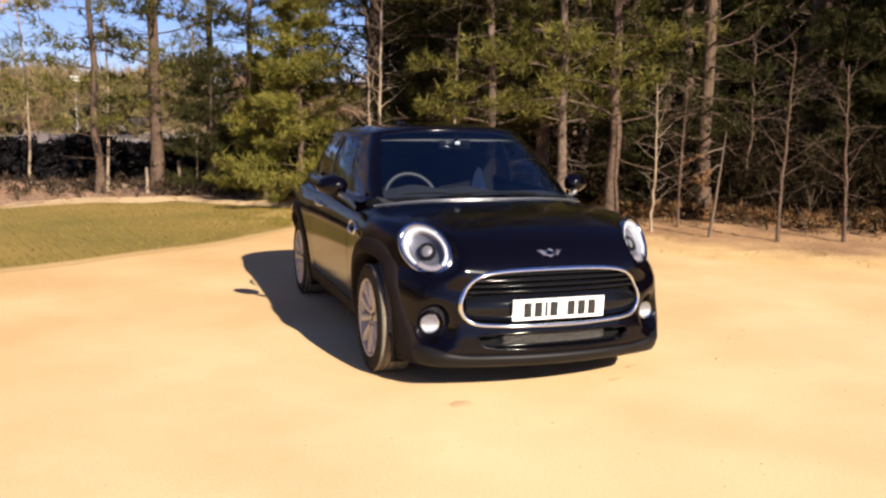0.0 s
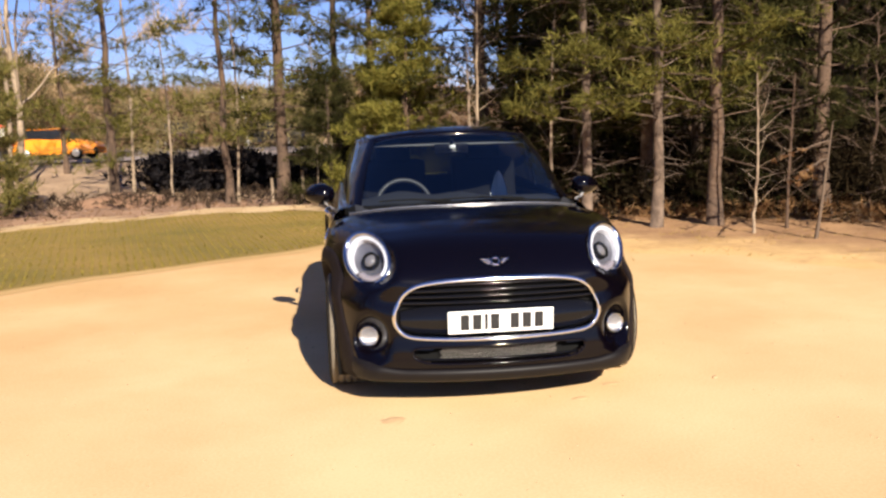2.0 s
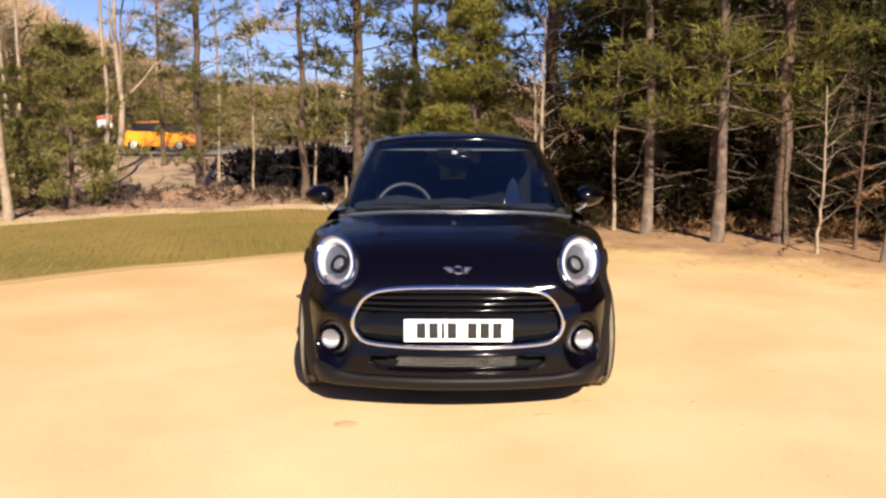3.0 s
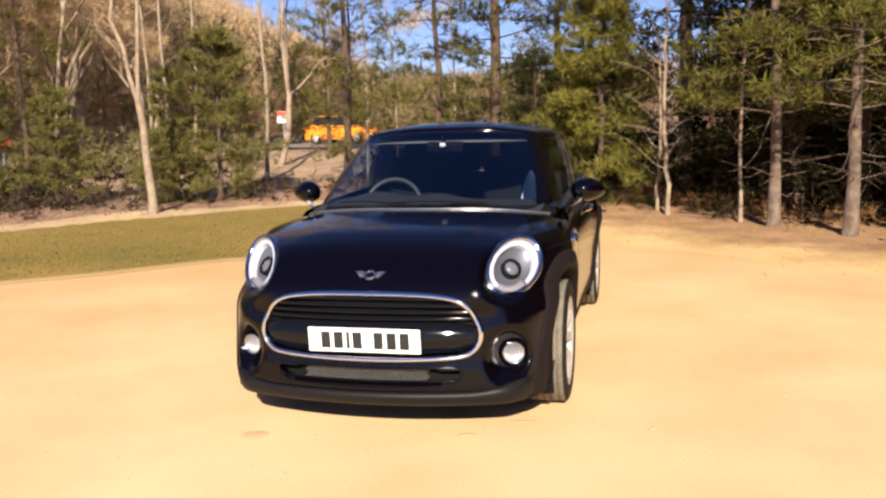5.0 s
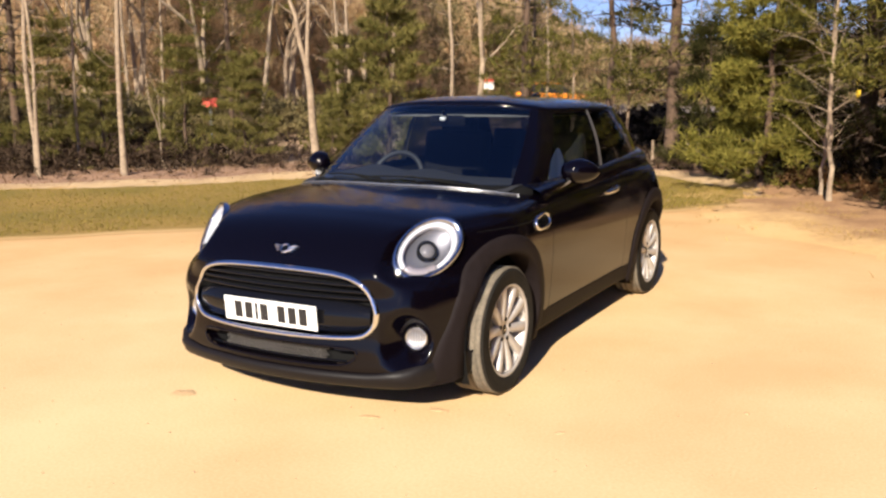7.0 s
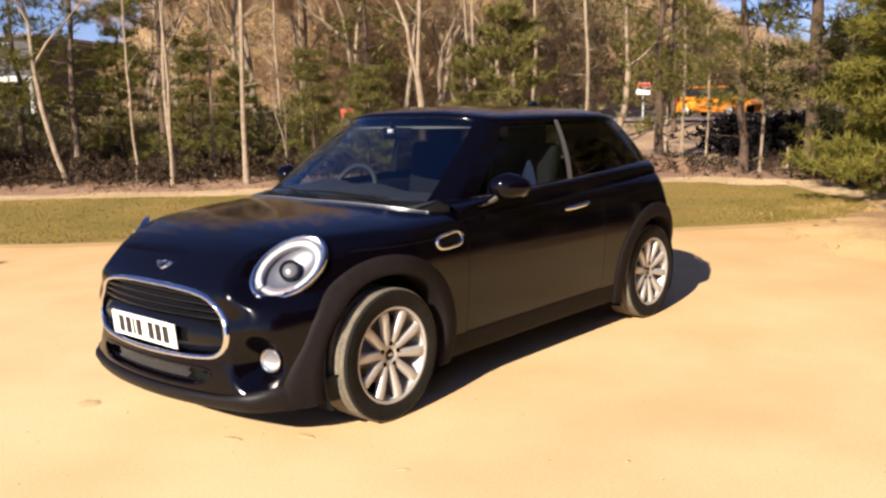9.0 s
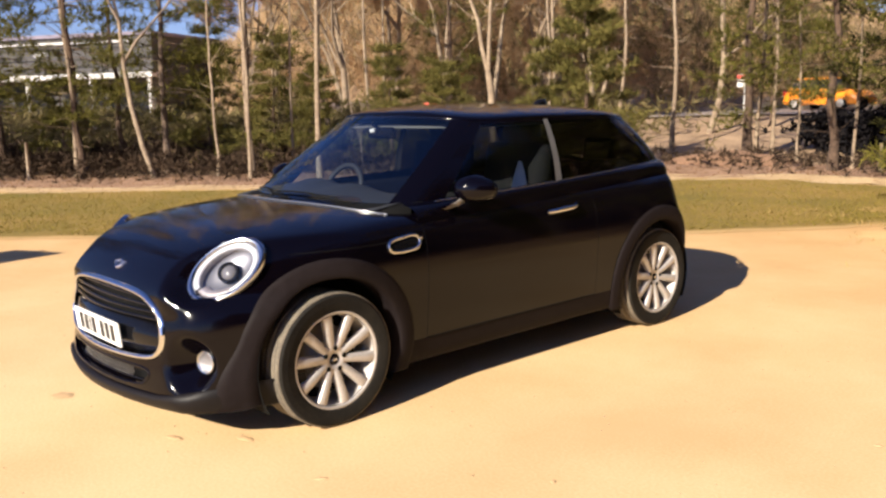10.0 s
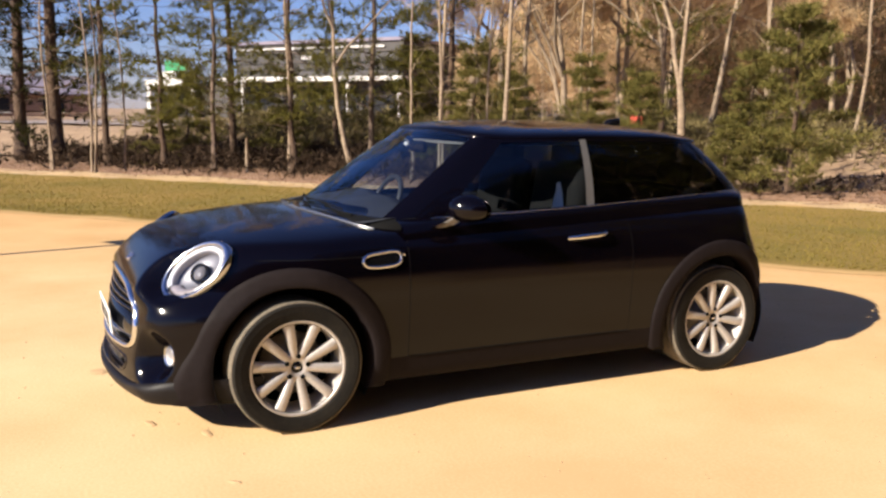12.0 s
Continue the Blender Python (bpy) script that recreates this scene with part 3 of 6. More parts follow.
windscreen = pane("windscreen", 0, 1.93, 0.02, 0.985, SCREEN, 1, n=30, inset=0.004, label="tinted windscreen", both=True)
for s in (1, -1):
    pane("front_pillar", 1.9, 3.06, -0.06, 1.0, PAINT, s, n=8)
    pane("door_window", 3.0, 4.93, 0.03, 0.95, GLASS, s, n=16, inset=0.006)
    pane("window_bar", 3.0, 7.9, 0.945, 1.0, PAINT, s, n=24, m=3)
    pane("centre_pillar", 4.905, 5.01, 0.0, 0.97, TRIM, s, n=4, inset=-0.001, label="grey centre pillar trim")
    pane("quarter_window", 5.0, 7.15, 0.03, 0.95, PRIVACY, s, n=16, inset=0.004, label="dark privacy quarter window")
    pane("rear_pillar", 7.1, 8.05, -0.05, 1.0, PAINT, s, n=8)
rear_window = pane("rear_window", 8.0, 10.0, 0.02, 0.98, PRIVACY, 1, n=10, inset=0.004)
pane("rear_window", 8.0, 10.0, 0.02, 0.98, PRIVACY, -1, n=10, inset=0.004)


def roof_panel():
    rows = []
    us = np.linspace(-10, 10, 96)
    for k, (f, dz) in enumerate(((1.0, -0.022), (1.008, -0.008), (1.0, 0.006), (0.975, 0.016), (0.93, 0.027), (0.84, 0.042), (0.7, 0.056), (0.5, 0.067), (0.25, 0.074), (0.0, 0.077))):
        row = []
        for u in us:
            p = ring(ROOF, u)
            c = np.array([0, 0.62, 1.338])
            q = c + (p - c) * [f, f, 1]
            base = (p[2] * f + 1.338 * (1 - f))
            q[2] = base + dz
            if q[1] > 1.2:
                q[1] += (q[1] - 1.2) * 0.35
            row.append(Vector(q))
        rows.append(row)
    return part("roof", Soup().grid(rows).got(), PAINT, car)


roof_panel()
# shoulder under the windows, waist moulding in bright trim, cowl
for s in (1, -1):
    rows = []
    for u in np.linspace(2.2, 9.2, 60):
        p, g = ring(WAIST, u), glasshouse(u, 0.035)
        y = min(p[1], 1.66)
        drop = p[2] - 0.078
        x = float(side_x(y, drop)[0])
        a, b, c = Vector((s * (p[0] + 0.012), y, p[2] + 0.004)), Vector((s * (x - 0.004), y, p[2] - 0.006)), Vector((s * (x + 0.0012), y, drop))
        curve_pts = [a * (1 - f) ** 2 + b * 2 * f * (1 - f) + c * f * f for f in (0, 0.17, 0.33, 0.5, 0.67, 0.83, 1)]
        rows.append([Vector((s * g[0] * 0.985, g[1], g[2]))] + curve_pts)
    part("shoulder", Soup().grid(rows).got(), PAINT, car)
    pts = [Vector((s * (p := glasshouse(u, 0.0))[0] + s * 0.004, p[1], p[2] + 0.006)) for u in np.linspace(2.9, 7.6, 40)]
    part("waist_moulding", Soup().tube(pts, 0.0045, 6).got(), CHROME, car, "bright waistline moulding")
rows = []
for u in np.linspace(-2.6, 2.6, 40):
    p = ring(WAIST, u)
    rows.append([Vector((p[0], p[1] + 0.03, p[2] + 0.012)), Vector((p[0], p[1] - 0.035, p[2] + 0.002)), Vector((p[0] * 1.03, p[1] - 0.075, p[2] - 0.012)), Vector((p[0] * 1.04, p[1] - 0.08, p[2] - 0.05))])
part("cowl", Soup().grid(rows).got(), MATT, car, "dark plastic windscreen cowl")


# ---- the nose ----
def front_band(name, line, mat, parent, out, inn, lift, depth, label=""):
    """A rounded moulding that follows an outline on the nose."""
    c = line.mean(0)
    d = line - c
    tang = np.roll(line, -1, 0) - np.roll(line, 1, 0)
    nrm = np.stack([-tang[:, 1], tang[:, 0]], -1)
    nrm /= np.linalg.norm(nrm, axis=1, keepdims=True)
    nrm *= np.sign((nrm * d).sum(1, keepdims=True))
    rows = []
    for off, up in ((out, -0.004), (out * 0.8, lift * 0.7), (out * 0.25, lift), (-inn * 0.4, lift), (-inn * 0.9, lift * 0.6), (-inn, 0.0), (-inn, -depth)):
        q = line + nrm * off
        y = nose_y(q[:, 0], q[:, 1]) - up
        rows.append([Vector((a, b, e)) for (a, e), b in zip(q, y)])
    return part(name, Soup().grid(rows, close_v=True).got(), mat, parent, label)


def filled(line, back, steps=6):
    """A panel that closes an outline at some depth behind the nose."""
    c = line.mean(0)
    rows = []
    for k in range(steps + 1):
        q = c + (line - c) * (1.02 - k / steps * 1.0)
        y = nose_y(q[:, 0], np.clip(q[:, 1], 0.2, 0.7)) + back
        rows.append([Vector((a, b, e)) for (a, e), b in zip(q, y)])
    return Soup().grid(rows, close_v=True).got()


grille = front_band("grille_surround", GRILLE, CHROME, car, 0.011, 0.011, 0.013, 0.05, "chrome grille surround")
part("grille_panel", filled(GRILLE, 0.045), MATT, grille)


def cross_bar(z, half, r, y_off, mat, name, parent, flat=1.0, n=28):
    xs = np.linspace(-half, half, n)
    ys = nose_y(xs, np.full(n, z)) + y_off
    rows = []
    for x, y in zip(xs, ys):
        rows.append([Vector((x, y + r * 1.3 * math.cos(a), z + r * flat * math.sin(a))) for a in np.linspace(0, 2 * math.pi, 10, endpoint=False)])
    return part(name, Soup().grid(rows, close_v=True).got(), mat, parent)


for z, half in ((0.637, 0.385), (0.609, 0.44), (0.581, 0.465), (0.553, 0.482)):
    cross_bar(z, half, 0.0085, 0.012, GLOSS, "grille_bar", grille)
# the body-coloured beam behind the plate
rows = []
for x in np.linspace(-0.485, 0.485, 36):
    e = 1 - abs(x / 0.5) ** 6
    zs = [0.54, 0.535, 0.47, 0.405, 0.40]
    zs = [0.468 + (z - 0.468) * (0.55 + 0.45 * e) for z in zs]
    ys = nose_y([x] * 5, zs) + np.array([0.04, 0.008, 0.004, 0.008, 0.04])
    rows.append([Vector((x, y, z)) for y, z in zip(ys, zs)])
part("grille_beam", Soup().grid(rows).got(), GLOSS, grille)

intake = front_band("intake_surround", INTAKE, PAINT, car, 0.006, 0.006, 0.004, 0.07)
part("intake_panel", filled(INTAKE, 0.065), MATT, intake)
mesh = Soup()
for j, z in enumerate((0.283, 0.297, 0.311, 0.325)):
    for i in range(23):
        x = -0.286 + i * 0.025 + (j % 2) * 0.0125
        y = float(nose_y(x, z)[0]) + 0.03
        mesh.tube([(x - 0.0125, y, z), (x, y - 0.003, z + 0.006), (x + 0.0125, y, z)], 0.0016, 4)
        mesh.tube([(x - 0.0125, y, z), (x, y - 0.003, z - 0.006), (x + 0.0125, y, z)], 0.0016, 4)
part("intake_mesh", mesh.got(), material("mesh_metal", (0.16, 0.15, 0.14), 0.35, metal=0.6), intake, "grey honeycomb intake mesh")
for z in (0.275, 0.333):
    cross_bar(z, 0.4, 0.005, 0.028, GLOSS, "intake_bar", intake)

# splitter lip in plastic, deeper towards the wheels
rows = []
for x in np.linspace(-0.82, 0.82, 72):
    side = abs(x / 0.82)
    up = 0.055 * float(smoothstep(0.55, 1.0, side))
    zs = [0.163, 0.166, 0.18, 0.208 + up * 0.5, 0.226 + up, 0.232 + up]
    out = [-0.06, 0.004, 0.024, 0.03, 0.02, -0.004]
    ys = nose_y([x] * 6, np.clip(zs, 0.2, 1)) - np.array(out) * (1 - 0.55 * side**4)
    rows.append([Vector((x, min(y, -1.4), z)) for y, z in zip(ys, zs)])
part("front_lip", Soup().grid(rows).got(), material("lip_plastic", (0.0055, 0.0045, 0.005), 0.5, spots=(0.008, 0.0065, 0.007), scale=30, fine=400, bump=0.1, distance=0.001, spec=0.2), car, "dark grey plastic front lip")

# number plate: a white board with plain dark bars
plate = part("number_plate", Soup().box((0.52, 0.008, 0.111), (0, 0, 0), bevel=0.003).got(), PLATE, car, "white front number plate with dark bars", smooth=False)
plate.matrix_basis = pose(0, -1.988, 0.4625, 5, 0, 0)
bar = mesh_of("plate_bar", *Soup().box((0.046, 0.002, 0.078), bevel=0.0005).got(), INK, smooth=False)
for i, x in enumerate((-0.178, -0.118, -0.073, -0.03, 0.068, 0.128, 0.188)):
    b = part("plate_bar", bar, parent=plate)
    b.location, b.scale = (x, -0.0048, 0.0), (0.35 if i == 2 else 0.95, 1, 1)


# headlamps
def lamp_rows(s, spec, n=48):
    return [[lamp_point(s, f, a, lift) for a in np.linspace(0, 2 * math.pi, n, endpoint=False)] for f, lift in spec]


def lamp_arc(s, spec, a0, a1, n=40):
    return [[lamp_point(s, f, radians(a), lift) for a in np.linspace(a0, a1, n)] for f, lift in spec]


def lamp_disc(s, spec, n=32):
    """Round rings about the lamp's axis."""
    u = LAMP_P.normalized()
    v = LAMP_N.cross(u)
    rows = []
    for r, h in spec:
        ring_pts = [LAMP + (u * math.cos(a) + v * math.sin(a)) * r + LAMP_N * h for a in np.linspace(0, 2 * math.pi, n, endpoint=False)]
        rows.append([Vector((s * p.x, p.y, p.z)) for p in ring_pts])
    return Soup().grid(rows, close_v=True).got()


PROJECTOR = material("projector_glass", (0.12, 0.115, 0.12), 0.12, coat=1.0)
for s in (1, -1):
    lamp = part("headlamp", Soup().grid(lamp_rows(s, ((1.1, 0.0), (1.09, 0.016), (1.045, 0.025), (1.0, 0.027), (0.9, 0.02), (0.885, -0.03))), close_v=True).got(), BEZEL, car, "oval headlamp with chrome bezel and white ring")
    part("light_ring", Soup().grid(lamp_arc(s, ((0.885, 0.0), (0.87, 0.018), (0.76, 0.014), (0.735, 0.004), (0.73, -0.03)), 262, 542)).got(), RING, lamp, "white daytime-running ring")
    part("indicator", Soup().grid(lamp_arc(s, ((0.86, 0.0), (0.845, 0.008), (0.7, 0.004), (0.6, -0.008), (0.58, -0.035)), 184, 260)).got(), INDICATOR, lamp, "grey indicator lens")
    part("reflector", Soup().grid(lamp_rows(s, ((0.87, -0.005), (0.76, -0.02), (0.6, -0.03), (0.45, -0.036), (0.3, -0.04), (0.02, -0.042))), close_v=True).got(), REFLECTOR, lamp)
    part("projector_bezel", lamp_disc(s, ((0.047, -0.05), (0.047, -0.008), (0.042, -0.004), (0.034, -0.012))), MATT, lamp)
    part("projector_lens", lamp_disc(s, ((0.035, -0.018), (0.03, -0.011), (0.02, -0.006), (0.01, -0.003), (0.001, -0.0025)), 24), PROJECTOR, lamp)
    lens = part("lamp_lens", Soup().grid(lamp_rows(s, ((0.895, 0.016), (0.87, 0.022), (0.78, 0.028), (0.65, 0.034), (0.45, 0.039), (0.25, 0.042), (0.01, 0.043))), close_v=True).got(), LENS, lamp)
    lens.visible_shadow = False
    facing(lens, Vector((s * LAMP_N.x, LAMP_N.y, LAMP_N.z)))

# fog lamps
for s in (1, -1):
    d = Vector((s * FOG_N.x, FOG_N.y, FOG_N.z))
    u = Vector((0, 0, 1)).cross(d).normalized()
    v = d.cross(u)
    c = Vector((s * FOG.x, FOG.y, FOG.z)) + d * 0.016

    def disc(spec, off=Vector((0, 0, 0))):
        return Soup().grid([[c + off + u * r * math.cos(a) + v * r * math.sin(a) + d * h for a in np.linspace(0, 2 * math.pi, 36, endpoint=False)] for r, h in spec], close_v=True).got()

    fog = part("fog_lamp", disc(((0.058, -0.02), (0.056, 0.004), (0.053, 0.006), (0.05, 0.0), (0.049, -0.02))), PAINT, car, "round fog lamp in a black surround")
    part("fog_trim", disc(((0.05, -0.01), (0.049, 0.006), (0.046, 0.008), (0.043, 0.002), (0.042, -0.012))), CHROME, fog)
    part("fog_reflector", disc(((0.043, -0.006), (0.034, -0.012), (0.02, -0.016), (0.0005, -0.017))), FOG_REFLECTOR, fog)
    fog_glass = part("fog_lens", disc(((0.043, 0.0), (0.037, 0.009), (0.025, 0.014), (0.0005, 0.017))), LENS, fog)
    fog_glass.visible_shadow = False
    facing(fog_glass, d)
    flutes = Soup()
    for k in range(-3, 4):
        hgt = math.sqrt(0.04**2 - (k * 0.0115) ** 2)
        flutes.tube([c + u * k * 0.0115 - v * hgt - d * 0.006, c + u * k * 0.0115 - d * 0.002, c + u * k * 0.0115 + v * hgt - d * 0.006], 0.0052, 6)
    part("fog_flutes", flutes.got(), FOG_REFLECTOR, fog)

# winged emblem as a plain chrome shape
emblem = Soup()
ez = 0.734
ey = float(nose_y(0.0, ez)[0])
en = Vector(normal_at(np.array([[0.0, ey, ez]]))[0])
eu = Vector((1, 0, 0))
ev = en.cross(eu).normalized()
if ev.z < 0:
    ev = -ev
ec = Vector((0, ey, ez)) + en * 0.004
emblem.grid([[ec + eu * r * math.cos(a) + ev * r * math.sin(a) + en * h for a in np.linspace(0, 2 * math.pi, 28, endpoint=False)] for r, h in ((0.0245, -0.006), (0.0245, 0.002), (0.022, 0.005), (0.018, 0.004), (0.0175, 0.0005))], close_v=True)
for s in (1, -1):
    for k in range(4):
        a0, a1 = Vector((s * 0.025, 0.012 - 0.0075 * k)), Vector((s * (0.072 - 0.009 * k), 0.017 - 0.0095 * k))
        emblem.tube([ec + eu * a0.x + ev * a0.y, ec + eu * (a0.x + a1.x) / 2 + ev * (a0.y + a1.y) / 2 - en * 0.0005, ec + eu * a1.x + ev * a1.y - en * 0.003], [0.0034, 0.003, 0.0016], 6)
badge = part("emblem", emblem.got(), CHROME, car, "chrome winged emblem")
part("emblem_centre", Soup().grid([[ec + eu * r * math.cos(a) + ev * r * math.sin(a) + en * h for a in np.linspace(0, 2 * math.pi, 24, endpoint=False)] for r, h in ((0.0178, 0.002), (0.012, 0.0035), (0.0005, 0.004))], close_v=True).got(), GLOSS, badge, "black enamelled centre")

# bonnet rear lip, wipers
us = np.linspace(-2.1, 2.1, 60)
pts = []
for u in us:
    p = ring(WAIST, u)
    x, y = p[0] * 1.06, p[1] - 0.095
    pts.append(Vector((x, y, float(top_z(x, y)[0]) + 0.004)))
# bright metal added to give the pale line of sky reflected along this edge
part("bonnet_edge", Soup().tube(pts, 0.006, 8).got(), material("glint_edge", (0.3, 0.3, 0.32), 0.25, metal=0.8), car, "bright strip for the sky's glint along the bonnet's rear edge")


def on_screen(x, v, lift):
    us = np.linspace(-2, 2, 81)
    best = min(us, key=lambda u: abs(glasshouse(u, v)[0] - x))
    p = glasshouse(best, v)
    return p + Vector((0, -0.7, 0.7)) * lift


for x0, x1 in ((0.36, -0.18), (-0.10, -0.52)):
    line = [on_screen(x0 + (x1 - x0) * k / 12, 0.045 + 0.03 * math.sin(k / 12 * 2.6), 0.012) for k in range(13)]
    wiper = part("wiper", Soup().tube(line, [0.0045] * 12 + [0.003], 6).got(), MATT, car, "black windscreen wiper")
    part("wiper_arm", Soup().tube([on_screen(x0 + 0.12, 0.0, 0.012), on_screen(x0 - 0.05, 0.02, 0.02), on_screen((x0 + x1) / 2, 0.07, 0.02)], [0.008, 0.006, 0.004], 6).got(), MATT, wiper)

# ---- flanks ----
for s in (1, -1):
    door = PANEL["door", "left" if s > 0 else "right"]
    zz = np.linspace(0.30, 0.935, 24)
    for yy in (-0.70, 0.60):
        seam("door_gap", on_side(np.full(24, yy), zz, -0.002, s), door)
    seam("sill_gap", on_side(np.linspace(-0.70, 0.60, 24), np.full(24, 0.30), 0.001, s), door)
    seam("bonnet_gap", on_side(np.linspace(-1.42, -0.72, 20), np.linspace(0.80, 0.80, 20), -0.002, s), car)
    # handle
    hx = float(side_x(0.317, 0.827)[0])
    pts = [Vector((s * (hx + o), y, 0.826 + 0.004 * k)) for k, (y, o) in enumerate(((0.20, 0.004), (0.215, 0.026), (0.27, 0.034), (0.36, 0.034), (0.415, 0.026), (0.432, 0.004)))]
    handle = part("door_handle", Soup().tube(pts, [0.009, 0.0115, 0.013, 0.013, 0.0115, 0.009], 10).got(), CHROME, door, "chrome door handle")
    # side scuttle: a bright open loop round a black panel
    loop = outline([(0, 0.031), (0.05, 0.031), (0.09, 0.024), (0.103, 0.0), (0.088, -0.022), (0.05, -0.03), (0, -0.032)], 60)
    cy, cz = -0.845, 0.782
    lx = np.where(loop[:, 0] < 0, loop[:, 0] * 0.85, loop[:, 0])
    ly = cy + lx
    lz = cz + loop[:, 1] * (1.0 + 0.12 * (lx / 0.1)) + lx * 0.06
    sx = side_x(ly, lz)
    part("scuttle_ring", Soup().tube([Vector((s * (x + 0.004), y, z)) for x, y, z in zip(np.append(sx, sx[0]), np.append(ly, ly[0]), np.append(lz, lz[0]))], 0.0085, 8).got(), CHROME, car, "chrome side scuttle ring")
    rows = []
    for k in range(5):
        f = 1 - k / 4 * 0.98
        a, b = cy + lx * f, cz + (lz - cz) * f
        rows.append([Vector((s * (x + 0.006), y, z)) for x, y, z in zip(side_x(a, b), a, b)])
    part("scuttle_panel", Soup().grid(rows, close_v=True).got(), GLOSS, car)
    # mirror
    bm = bmesh.new()
    bmesh.ops.create_uvsphere(bm, u_segments=28, v_segments=18, radius=1)
    for vert in bm.verts:
        x, y, z = vert.co
        y = y * (1.0 if y < 0 else 0.35)
        taper = 1 - 0.22 * max(0, x)
        vert.co = (s * (0.878 + 0.098 * x), -0.40 + 0.1 * y * taper + 0.03 * x, 1.005 + 0.073 * (abs(z) ** 0.85) * (1 if z > 0 else -0.9) * taper)
    mirror = part("door_mirror", bm, PAINT, car, "black door mirror")
    rows = [[Vector((s * (0.883 + 0.08 * r * math.cos(a)), -0.362 + 0.028 * r * math.cos(a), 1.003 + 0.056 * r * math.sin(a))) for a in np.linspace(0, 2 * math.pi, 24, endpoint=False)] for r in (1, 0.6, 0.02)]
    part("mirror_glass", Soup().grid(rows, close_v=True).got(), CHROME, mirror)
    arm = Soup()
    wx = float(side_x(-0.52, 0.9)[0])
    arm.grid([[Vector((s * a, b - w, c)), Vector((s * (a + 0.012), b, c + 0.006)), Vector((s * a, b + w, c)), Vector((s * (a - 0.02), b, c - 0.014))] for a, b, c, w in ((wx - 0.01, -0.54, 0.872, 0.06), (wx + 0.025, -0.52, 0.90, 0.055), (0.83, -0.48, 0.94, 0.045), (0.86, -0.43, 0.975, 0.04))], close_v=True)
    # grey base puts the sun's glint on the black arm into its colour
    part("mirror_arm", arm.got(), material("arm_glint_grey", (0.26, 0.25, 0.25), 0.25, coat=0.6), mirror)
    # fuel-side and indicator details are plain; a small side repeater
    part("side_repeater", Soup().box((0.006, 0.012, 0.012), (s * float(side_x(-0.715, 0.8)[0]), -0.725, 0.80), bevel=0.002).got(), CHROME, car)

# roof aerial
fin = Soup().grid([[Vector((w, y, 1.38)), Vector((w * 0.9, y, 1.395 + h * 0.6)), Vector((w * 0.5, y + 0.004, 1.395 + h)), Vector((-w * 0.5, y + 0.004, 1.395 + h)), Vector((-w * 0.9, y, 1.395 + h * 0.6)), Vector((-w, y, 1.38))] for y, w, h in ((0.98, 0.006, 0.004), (1.0, 0.02, 0.024), (1.03, 0.027, 0.036), (1.07, 0.027, 0.042), (1.09, 0.022, 0.04), (1.1, 0.012, 0.01))])
part("roof_aerial", fin.got(), GLOSS, car, "small black rounded roof aerial")

# ---- inside ----
def lump(size, at, turn=(0, 0, 0), bevel=0.03):
    return Soup().box(size, (0, 0, 0), None, bevel).got(), pose(*at, *turn)


def inner(name, size, at, turn=(0, 0, 0), bevel=0.03, mat=CLOTH, label="", parent=car):
    me, m = lump(size, at, turn, bevel)
    ob = part(name, me, mat, parent, label)
    ob.matrix_basis = m
    return ob


inner("cabin_floor", (1.36, 2.3, 0.06), (0, 0.35, 0.30), mat=MATT)
inner("bulkhead", (1.36, 0.06, 0.6), (0, -0.82, 0.6), mat=MATT)
inner("boot_wall", (1.2, 0.06, 0.68), (0, 1.5, 0.66), mat=MATT)
for s in (1, -1):
    inner("inner_panel", (0.05, 2.2, 0.62), (s * 0.665, 0.38, 0.63), mat=CLOTH)
dash = Soup()
rows = []
for x in np.linspace(-0.66, 0.66, 24):
    bulge = 0.05 * math.exp(-((x + 0.36) / 0.17) ** 2) + 0.035 * math.exp(-(x / 0.14) ** 2)
    rows.append([Vector((x, -0.88, 0.93)), Vector((x, -0.7, 0.955 + bulge * 0.3)), Vector((x, -0.52, 0.965 + bulge)), Vector((x, -0.44, 0.95 + bulge)), Vector((x, -0.4, 0.86)), Vector((x, -0.43, 0.6))])
part("dashboard", dash.grid(rows).got(), material("dash_plastic", (0.02, 0.02, 0.021), 0.6, spots=(0.03, 0.03, 0.03), scale=40, fine=400), car)
rim_pts = [Vector((-0.33 + 0.178 * math.cos(a), 0, 0.178 * math.sin(a))) for a in np.linspace(0, 2 * math.pi, 41)]
tilt = Matrix.Rotation(radians(-24), 4, "X")
steer = Soup().tube([Vector((p.x, -0.36, 0.91)) + tilt @ Vector((0, 0, p.z)) for p in rim_pts], 0.016, 8)
for a in (0.1, math.pi - 0.1, -math.pi / 2):
    q = tilt @ Vector((0, 0, 0.17 * math.sin(a)))
    steer.tube([Vector((-0.33, -0.37, 0.905)), Vector((-0.33 + 0.17 * math.cos(a), -0.36, 0.91)) + q], [0.03, 0.014], 6)
steer.box((0.12, 0.05, 0.1), (-0.33, -0.375, 0.905), bevel=0.02)
part("steering_wheel", steer.got(), material("wheel_leather", (0.02, 0.02, 0.021), 0.55), car, "black three-spoke steering wheel")
